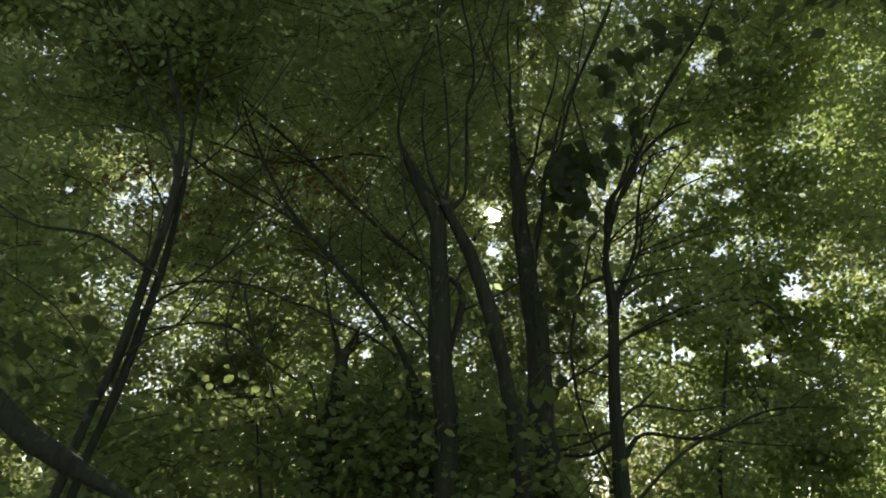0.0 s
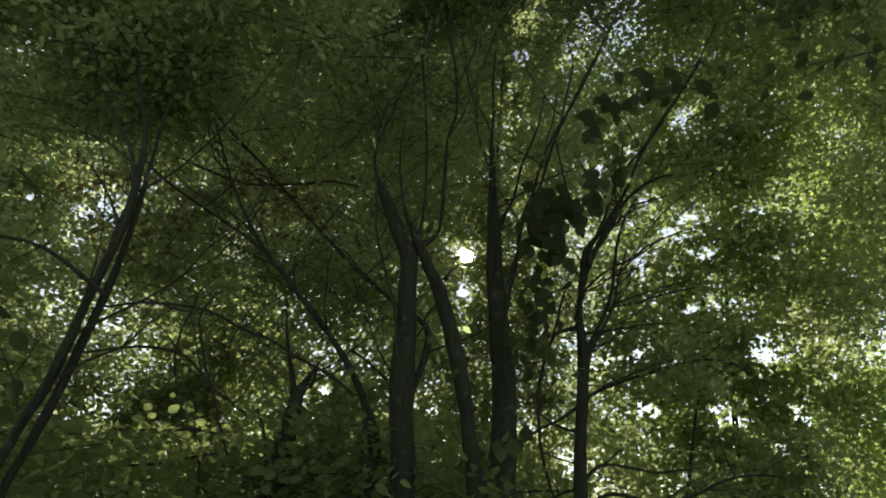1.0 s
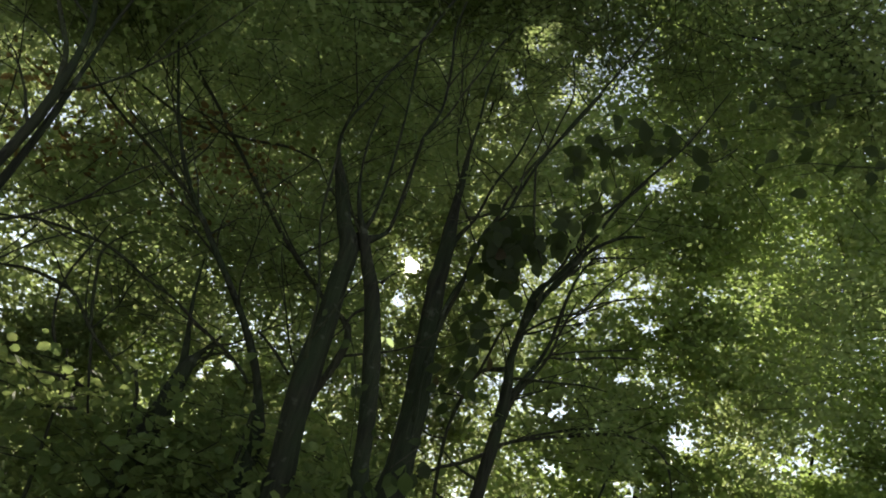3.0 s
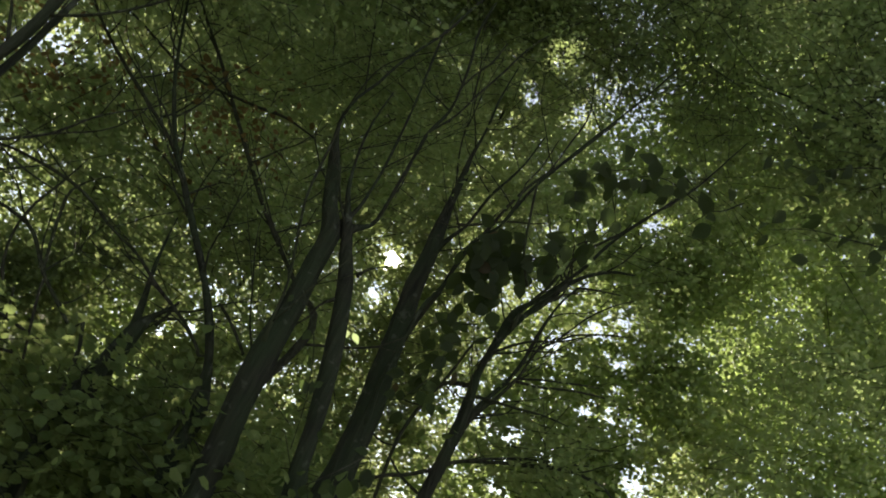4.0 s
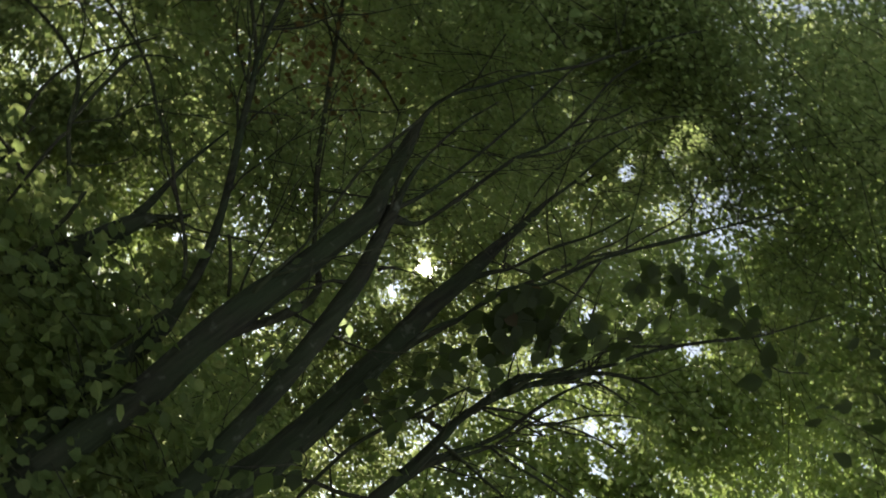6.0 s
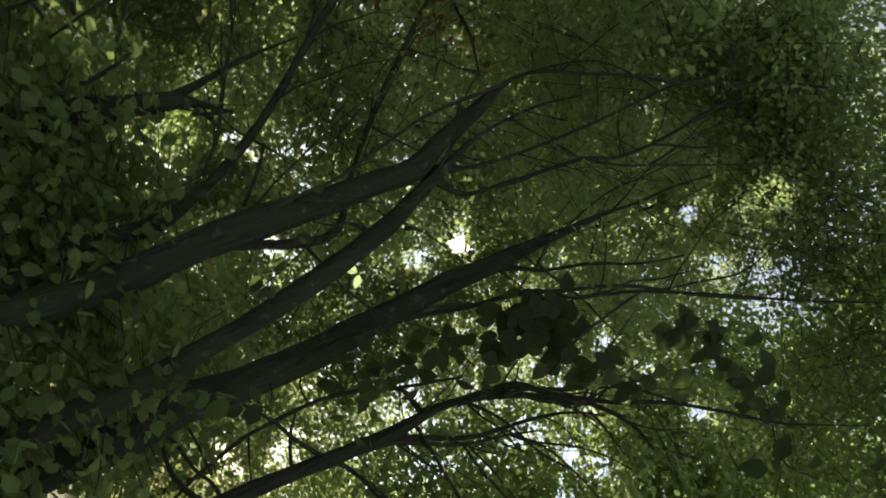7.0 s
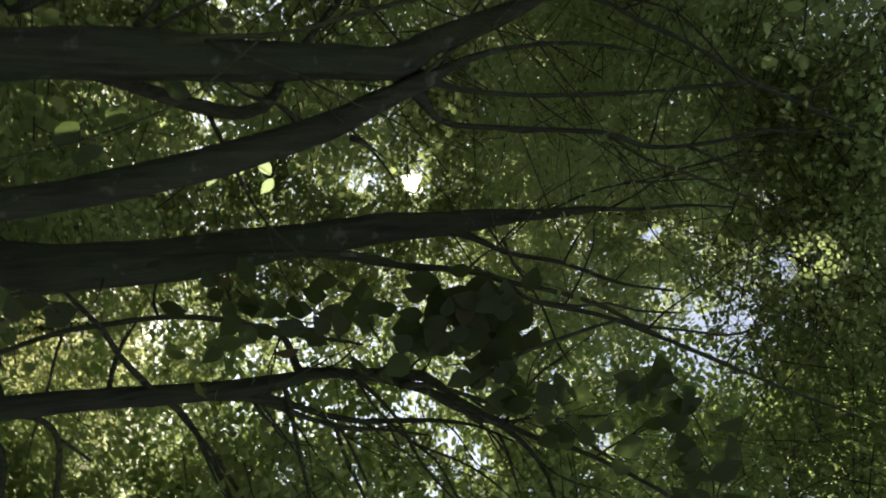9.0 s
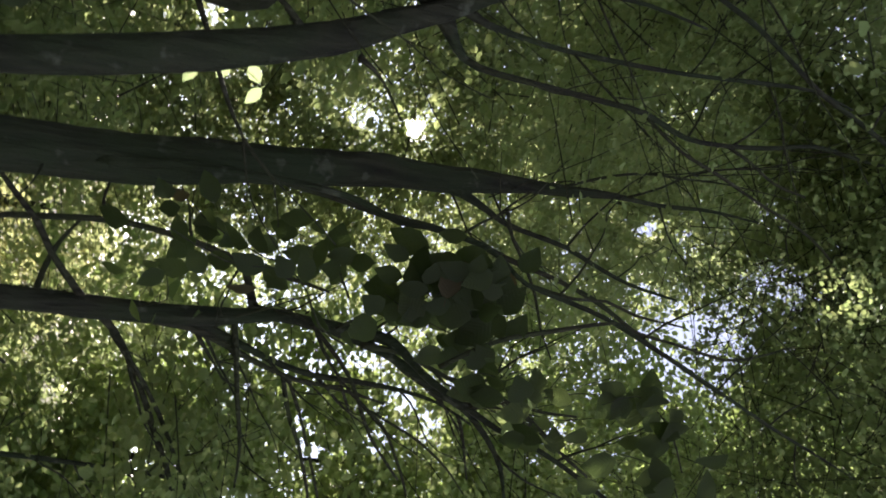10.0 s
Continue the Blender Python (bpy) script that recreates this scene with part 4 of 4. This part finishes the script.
for tree, rows, count, length in (
        (tree_a, TRUNK_A[9:], 4, 0.8), (tree_a, A_LOW, 4, 0.6), (tree_a, A_THIN, 3, 0.6), (tree_a, A_MID, 4, 0.6),
        (tree_a, A_DROP, 3, 0.5), (tree_a, A_LEFT[6:], 12, 0.9), (tree_a, A_ARCH, 10, 0.9), (tree_a, A_FAR, 7, 0.6),
        (tree_b, TRUNK_B[8:], 3, 0.7),
        (tree_c, TRUNK_C[10:], 5, 0.8), (tree_c, C_FORK, 4, 0.6), (tree_c, C_LONG[6:], 6, 0.6),
        (tree_d, TRUNK_D[8:], 9, 0.6), (tree_d, D_RIGHT, 7, 0.6), (tree_d, D_HIGH, 7, 0.6), (tree_d, D_UNDER, 4, 0.5),
        (tree_d, D_FAN, 4, 0.5), (tree_d, D_LOW, 7, 0.4), (tree_d, D_FOOT[4:], 6, 0.35), (sapling, SAPLING[3:], 5, 0.4), (tree_d, D_ARC, 6, 0.4),
        (tree_l, STEM_L[3:], 10, 0.8), (tree_s, TRUNK_S[5:], 4, 0.5),
        (shrub, SHRUB_A[3:], 6, 0.5), (shrub, SHRUB_B[3:], 8, 0.5),
        (tree_o, [(4.0, 3.6, 5.2, 0.03), (3.2, 3.8, 5.5, 0.018), (1.9, 4.1, 5.7, 0.004)], 9, 1.0)):
    side_branches(rows, tree, count, length, 0.05)

# ---- the sunlit trees behind ----
for bx, by, low, high, count, leaf in (
        (-6.6, 9.0, 0.4, 9.0, 1050, 0.09), (-4.6, 8.6, 0.4, 9.5, 3600, 0.066), (-2.6, 9.2, 0.6, 10.5, 3900, 0.066), (-0.7, 8.8, 0.8, 12.0, 4000, 0.063),
        (1.1, 9.2, 0.8, 13.0, 4150, 0.063), (3.5, 7.2, 0.8, 11.5, 4000, 0.072), (5.9, 7.9, 0.6, 10.0, 2500, 0.080), (8.0, 8.6, 0.6, 9.0, 600, 0.085)):
    t = place("beech_tree", 0, 0, 0, "sunlit green beech with dense backlit leaves", "tree", "sunlit trees behind")
    limb("trunk", [(bx, by + 0.9, -0.1, 0.06), (bx + 0.05, by + 0.8, 2.0, 0.04), (bx - 0.06, by + 0.4, 4.5, 0.022), (bx + 0.1, by, high - 1.5, 0.012), (bx, by, high, 0.004)], t)
    tall = high - low
    wide = 1.7 if bx == 3.5 else 1.55
    foliage(t, [(bx + 0.2 * math.sin(5 * k + bx), by, low + tall * k, wide, 0.42, tall * 0.27, int(count * 0.33)) for k in (0.13, 0.42, 0.74)], leaf, 24, LEAF_GOLD if bx > 3 else LEAF_FAR, -0.17 if bx > 3 else -0.14, spread=0.5, plain=True)
    if bx == 1.1:
        foliage(t, [(0.6, 9.3, 5.0, 1.0, 0.3, 1.0, 150), (1.0, 7.8, 2.3, 0.7, 0.3, 0.5, 130), (2.2, 9.2, 3.5, 0.6, 0.3, 0.6, 60), (2.2, 8.6, 7.2, 0.7, 0.4, 1.6, 260), (1.6, 8.8, 8.6, 0.9, 0.4, 1.0, 170), (0.2, 8.9, 12.0, 1.0, 0.4, 0.8, 120)], leaf, 24, LEAF_FAR, -2.0, spread=0.5, plain=True)
    if bx == 3.5:
        limb("branch", [(3.55, 7.3, 9.6, 0.014), (3.2, 7.9, 11.2, 0.010), (2.8, 8.5, 12.8, 0.004)], t)
        limb("branch", [(3.55, 7.3, 9.6, 0.014), (4.0, 7.9, 11.3, 0.010), (4.6, 8.4, 13.2, 0.004)], t)
        foliage(t, [(2.6, 8.6, 12.8, 1.7, 0.4, 1.6, 240), (4.7, 8.5, 13.1, 1.4, 0.4, 1.7, 260)], 0.14, 22, LEAF_FAR, -2.0, spread=0.6, plain=True)
        foliage(t, [(3.1, 8.0, 2.6, 0.9, 0.5, 0.8, 90), (4.1, 7.3, 3.9, 0.9, 0.3, 1.3, 240), (3.0, 7.3, 6.2, 1.2, 0.3, 1.2, 150)], leaf, 24, LEAF_FAR, -2.0, spread=0.5, plain=True)
    if bx == 8.0:
        foliage(t, [(7.5, 8.6, 7.2, 0.9, 0.3, 1.1, 260)], leaf, 24, LEAF_FAR, -2.0, spread=0.5, plain=True)
    if bx == -4.6:
        foliage(t, [(-3.9, 8.8, 4.1, 0.9, 0.3, 0.8, 110)], leaf, 24, LEAF_FAR, -2.0, spread=0.5, plain=True)
        foliage(t, [(-2.0, 10.1, 3.5, 1.5, 0.3, 0.9, 330), (-0.9, 10.2, 3.5, 0.8, 0.3, 0.6, 130), (-2.9, 10.2, 2.5, 0.8, 0.3, 0.6, 120)], leaf, 24, LEAF_GOLD, -2.0, spread=0.5, plain=True)

# a second row further back
for bx, by in ((-6.0, 11.8), (-3.0, 11.4), (0.2, 11.8), (3.6, 11.6), (7.0, 11.4)):
    t = place("beech_tree", 0, 0, 0, "paler beech in the second row of trees", "tree", "second row of trees")
    limb("trunk", [(bx, by + 0.5, -0.1, 0.07), (bx + 0.1, by + 0.4, 3.0, 0.05), (bx, by, 7.0, 0.02), (bx, by, 10.5, 0.004)], t)
    foliage(t, [(bx + 0.2 * math.sin(7 * k + bx), by, 1.2 + 9.5 * k, 2.1, 0.5, 2.6, 350 if bx > 5 else 420) for k in (0.13, 0.42, 0.74)], 0.085, 22, LEAF_FAR, -0.05, spread=0.6, plain=True)
    if bx < 1:
        # tall tops added out of sight to keep the sun off the crowns before them
        foliage(t, [(bx + 0.9, by, z, 2.0, 0.6, 1.3, 330) for z in (8.6, 10.4, 12.2)], 0.12, 20, LEAF_FAR, -0.5, spread=0.6, plain=True)

# low bushes under them
for bx, by in ((-5.5, 10.2), (-3.4, 10.8), (-1.6, 10.0), (0.4, 10.6), (4.2, 10.2), (6.4, 10.8)):
    t = place("woodland_bush", 0, 0, 0, "low leafy bush on the woodland floor", "bush", "bushes behind the trees")
    limb("stem", [(bx, by, -0.1, 0.03), (bx + 0.1, by, 0.8, 0.02), (bx - 0.1, by, 1.7, 0.006)], t)
    foliage(t, [(bx, by, 1.1, 1.4, 0.9, 1.3, 520)], 0.08, 20, LEAF_FAR, -0.3, plain=True)

# ---- woods far off ----
woods = tagged(new("far_woods"), "pale sunlit woodland far behind the trees", "woods", kind="stuff")
foliage(woods, [(x, y, 2.4, 3.2, 2.2, 3.0, 300) for x, y in ((-19, 19), (-14, 19), (-9, 17), (-5, 19), (-1.2, 17.5), (7.4, 19), (11, 17), (15, 19), (20, 19))], 0.20, 20, LEAF_FAR, -0.35, twigs=False, spread=0.8, plain=True)
foliage(woods, [(x, 19.5, 0.9, 2.2, 1.2, 1.6, 420) for x in (1.5, 4.0, 6.5)], 0.12, 20, LEAF_FAR, -0.5, twigs=False, spread=0.7, plain=True)
turning = place("turning_tree", 0, 0, 0, "yellowing tree far off in full sunlight", "tree", "")
limb("trunk", [(2.7, 12.4, -0.1, 0.08), (2.7, 12.4, 2.0, 0.05), (2.7, 12.4, 3.2, 0.01)], turning)
foliage(turning, [(2.7, 12.2, 2.2, 1.6, 0.5, 1.7, 720)], 0.065, 22, LEAF_YELLOW, -0.2, plain=True)

# ---- unseen woods, added behind the camera to cut the sky light from there ----
back = tagged(new("woods_behind"), "unseen woodland added to close the path behind", "woods", kind="stuff")
foliage(back, [(x, y, 1.8, 3.5, 1.5, 2.2, 120) for x, y in ((-9, 4), (-9.5, -2), (-7, -7), (5, -8), (9, -3), (10, 4))], 0.30, 12, LEAF, -0.4, twigs=False, spread=1.4, plain=True)

# two unseen beeches, added beside the camera to hold back light from the sky
for bx, by, z, lean in ((-5.0, 0.2, 6.2, 1.4), (5.2, 0.8, 7.0, -1.4)):
    t = place("shading_beech", 0, 0, 0, "unseen beech added so its crown blocks sky light", "tree", "trees along the path")
    limb("trunk", [(bx, by, -0.1, 0.17), (bx + 0.1 * lean, by, 2.5, 0.13), (bx + 0.4 * lean, by + 0.1, z - 1.2, 0.08), (bx + lean, by + 0.3, z + 0.8, 0.01)], t)
    foliage(t, [(bx + lean, by + 0.2, z, 2.3, 1.3, 1.0, 360)], 0.15, 16, LEAF, -0.5, spread=0.8, plain=True)

# ---- broad leaves close to the camera, each one by itself ----
def broad_leaf(name, material, fat):
    """A pointed oval leaf of length 1, folded along its midrib, with a short stalk."""
    steps = 8
    verts, faces = [], []
    for i in range(steps + 1):
        u = i / steps
        w = fat * math.sin(math.pi * u ** 0.88) * (1 + 0.05 * math.sin(23 * u)) if 0 < i < steps else 0.0
        z = -0.16 * u * u
        verts += [(u, 0, z), (u, w, z + 0.22 * w), (u, -w, z + 0.22 * w)]
    for i in range(steps):
        a, b = 3 * i, 3 * i + 3
        faces += [(a, b, b + 1, a + 1), (a, a + 2, b + 2, b)]
    k = len(verts)
    verts += [(-0.22, 0.012, 0.03), (-0.22, -0.012, 0.03), (0.02, -0.012, 0), (0.02, 0.012, 0)]
    faces.append((k, k + 1, k + 2, k + 3))
    me = bpy.data.meshes.new(name)
    me.from_pydata(verts, [], faces)
    me.materials.append(material)
    me.shade_smooth()
    return me


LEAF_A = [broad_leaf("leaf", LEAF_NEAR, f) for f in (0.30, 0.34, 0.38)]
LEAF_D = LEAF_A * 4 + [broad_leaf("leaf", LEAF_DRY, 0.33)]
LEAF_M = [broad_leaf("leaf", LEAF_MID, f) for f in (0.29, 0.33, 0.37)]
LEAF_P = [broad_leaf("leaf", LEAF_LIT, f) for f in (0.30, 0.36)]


def leaf_spray(rows, count, size, label, meshes=None, jitter=0.07, facing=0.55):
    """A thin twig with broad leaves along it. rows: x, y, z, radius along the twig."""
    spray = place("leaf_spray", 0, 0, 0, label, "leaves", "")
    limb("twig", rows, spray)
    line = spline(rows, 0.01)[:, :3]
    for i in range(count):
        u = 0.12 + 0.88 * (i + rng.random()) / count
        k = min(int(u * (len(line) - 1)), len(line) - 2)
        way = unit(line[k + 1] - line[k])
        toward = unit(np.array((0.0, -1.0, -0.45)) + rng.normal(0, facing, 3))
        side = unit(np.cross(toward, way)) * (1 if i % 2 else -1)
        along = unit(0.7 * side + 0.55 * way + rng.normal(0, 0.3, 3) - np.array((0, 0, 0.35)))
        across = unit(np.cross(toward, along))
        up = np.cross(along, across)
        s = size * (0.7 + 0.5 * rng.random())
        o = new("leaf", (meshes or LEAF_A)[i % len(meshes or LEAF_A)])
        o.parent = spray
        m = Matrix((along * s, across * s, up * s)).transposed().to_4x4()
        m.translation = line[k] + along * 0.2 * s + rng.normal(0, jitter, 3)
        o.matrix_local = m
    return spray


def few_leaves(label, rows, leaves, wide, meshes):
    """A twig with single leaves at given places. leaves: rows of the stalk's end and the tip."""
    spray = place("leaf_spray", 0, 0, 0, label, "leaves", "")
    limb("twig", rows, spray)
    for i, (foot, tip) in enumerate(leaves):
        along = np.array(tip) - np.array(foot)
        s = np.linalg.norm(along)
        along = along / s
        across = unit(np.cross(np.array((0.15, -1.0, -0.2)) + rng.normal(0, 0.15, 3), along))
        o = new("leaf", meshes[i % len(meshes)])
        o.parent = spray
        m = Matrix((along * s, across * wide, np.cross(along, across) * s)).transposed().to_4x4()
        m.translation = foot
        o.matrix_local = m


DARK = "spray of broad leaves, darkened to stand for shade"
MIXED = "dense spray of dark leaves, a few brown"
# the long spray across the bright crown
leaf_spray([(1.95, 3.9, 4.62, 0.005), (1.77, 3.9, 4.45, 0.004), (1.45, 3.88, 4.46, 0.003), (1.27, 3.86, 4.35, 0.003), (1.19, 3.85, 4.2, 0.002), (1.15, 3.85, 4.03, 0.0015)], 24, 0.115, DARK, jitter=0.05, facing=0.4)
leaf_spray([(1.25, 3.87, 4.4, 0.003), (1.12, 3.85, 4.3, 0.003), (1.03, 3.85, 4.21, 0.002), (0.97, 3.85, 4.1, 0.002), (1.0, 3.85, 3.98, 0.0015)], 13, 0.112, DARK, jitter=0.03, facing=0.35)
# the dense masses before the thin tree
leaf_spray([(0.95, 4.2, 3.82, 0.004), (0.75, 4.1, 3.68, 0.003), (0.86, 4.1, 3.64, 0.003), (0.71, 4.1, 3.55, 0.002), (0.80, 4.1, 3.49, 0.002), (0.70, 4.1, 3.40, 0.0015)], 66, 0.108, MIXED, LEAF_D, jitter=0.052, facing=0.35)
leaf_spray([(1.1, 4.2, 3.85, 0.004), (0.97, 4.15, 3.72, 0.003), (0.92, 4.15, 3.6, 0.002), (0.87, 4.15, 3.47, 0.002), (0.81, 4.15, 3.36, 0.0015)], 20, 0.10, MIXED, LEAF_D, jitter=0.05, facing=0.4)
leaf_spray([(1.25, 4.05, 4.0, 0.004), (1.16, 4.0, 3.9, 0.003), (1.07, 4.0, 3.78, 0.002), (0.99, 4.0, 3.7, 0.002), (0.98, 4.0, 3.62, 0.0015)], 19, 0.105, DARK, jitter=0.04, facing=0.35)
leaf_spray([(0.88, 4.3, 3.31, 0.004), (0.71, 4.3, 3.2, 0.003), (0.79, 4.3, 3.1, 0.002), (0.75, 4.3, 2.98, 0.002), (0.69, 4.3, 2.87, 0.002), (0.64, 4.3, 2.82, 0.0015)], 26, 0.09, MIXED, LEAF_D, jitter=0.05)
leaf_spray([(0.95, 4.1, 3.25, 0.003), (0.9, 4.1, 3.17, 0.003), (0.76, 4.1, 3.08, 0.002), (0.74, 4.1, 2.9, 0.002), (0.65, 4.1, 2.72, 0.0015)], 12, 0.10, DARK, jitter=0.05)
leaf_spray([(1.36, 4.35, 4.15, 0.003), (1.27, 4.3, 4.0, 0.002), (1.21, 4.3, 3.85, 0.0015)], 4, 0.085, "few leaves in a ray of sun, its glow tinted into them", LEAF_P, jitter=0.03)
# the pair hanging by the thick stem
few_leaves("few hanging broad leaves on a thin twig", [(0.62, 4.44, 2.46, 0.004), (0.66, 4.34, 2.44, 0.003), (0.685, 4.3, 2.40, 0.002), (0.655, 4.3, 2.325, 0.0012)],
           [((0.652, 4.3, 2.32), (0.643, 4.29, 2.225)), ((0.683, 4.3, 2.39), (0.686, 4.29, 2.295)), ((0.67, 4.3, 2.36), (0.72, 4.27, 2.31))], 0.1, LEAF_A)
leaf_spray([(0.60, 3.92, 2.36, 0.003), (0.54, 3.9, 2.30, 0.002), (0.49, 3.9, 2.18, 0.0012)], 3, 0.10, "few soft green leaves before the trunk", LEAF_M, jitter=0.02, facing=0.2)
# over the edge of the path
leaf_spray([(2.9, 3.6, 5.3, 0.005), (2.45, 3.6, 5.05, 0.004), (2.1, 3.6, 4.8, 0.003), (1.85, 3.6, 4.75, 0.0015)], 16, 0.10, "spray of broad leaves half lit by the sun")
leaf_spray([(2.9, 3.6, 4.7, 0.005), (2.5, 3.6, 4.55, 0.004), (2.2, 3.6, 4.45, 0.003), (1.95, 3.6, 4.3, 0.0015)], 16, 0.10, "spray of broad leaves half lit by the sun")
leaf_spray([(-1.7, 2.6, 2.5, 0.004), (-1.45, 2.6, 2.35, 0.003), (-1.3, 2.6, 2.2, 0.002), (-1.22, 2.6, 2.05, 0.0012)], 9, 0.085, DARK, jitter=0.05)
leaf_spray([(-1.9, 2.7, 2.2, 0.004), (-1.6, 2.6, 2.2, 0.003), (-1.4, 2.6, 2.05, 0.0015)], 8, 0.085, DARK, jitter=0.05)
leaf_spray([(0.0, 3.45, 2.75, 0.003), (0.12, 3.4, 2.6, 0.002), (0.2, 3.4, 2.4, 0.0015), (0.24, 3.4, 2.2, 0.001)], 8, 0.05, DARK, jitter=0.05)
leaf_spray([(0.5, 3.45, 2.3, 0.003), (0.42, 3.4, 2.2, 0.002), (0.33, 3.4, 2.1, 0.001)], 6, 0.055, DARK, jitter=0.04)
# leaves in a ray of sun, their colour lightened to add to its glow
few_leaves("few leaves in a ray of sun, its glow tinted into them", [(0.42, 4.5, 2.62, 0.003), (0.30, 4.47, 2.78, 0.002), (0.27, 4.46, 2.90, 0.002), (0.31, 4.46, 2.985, 0.001)],
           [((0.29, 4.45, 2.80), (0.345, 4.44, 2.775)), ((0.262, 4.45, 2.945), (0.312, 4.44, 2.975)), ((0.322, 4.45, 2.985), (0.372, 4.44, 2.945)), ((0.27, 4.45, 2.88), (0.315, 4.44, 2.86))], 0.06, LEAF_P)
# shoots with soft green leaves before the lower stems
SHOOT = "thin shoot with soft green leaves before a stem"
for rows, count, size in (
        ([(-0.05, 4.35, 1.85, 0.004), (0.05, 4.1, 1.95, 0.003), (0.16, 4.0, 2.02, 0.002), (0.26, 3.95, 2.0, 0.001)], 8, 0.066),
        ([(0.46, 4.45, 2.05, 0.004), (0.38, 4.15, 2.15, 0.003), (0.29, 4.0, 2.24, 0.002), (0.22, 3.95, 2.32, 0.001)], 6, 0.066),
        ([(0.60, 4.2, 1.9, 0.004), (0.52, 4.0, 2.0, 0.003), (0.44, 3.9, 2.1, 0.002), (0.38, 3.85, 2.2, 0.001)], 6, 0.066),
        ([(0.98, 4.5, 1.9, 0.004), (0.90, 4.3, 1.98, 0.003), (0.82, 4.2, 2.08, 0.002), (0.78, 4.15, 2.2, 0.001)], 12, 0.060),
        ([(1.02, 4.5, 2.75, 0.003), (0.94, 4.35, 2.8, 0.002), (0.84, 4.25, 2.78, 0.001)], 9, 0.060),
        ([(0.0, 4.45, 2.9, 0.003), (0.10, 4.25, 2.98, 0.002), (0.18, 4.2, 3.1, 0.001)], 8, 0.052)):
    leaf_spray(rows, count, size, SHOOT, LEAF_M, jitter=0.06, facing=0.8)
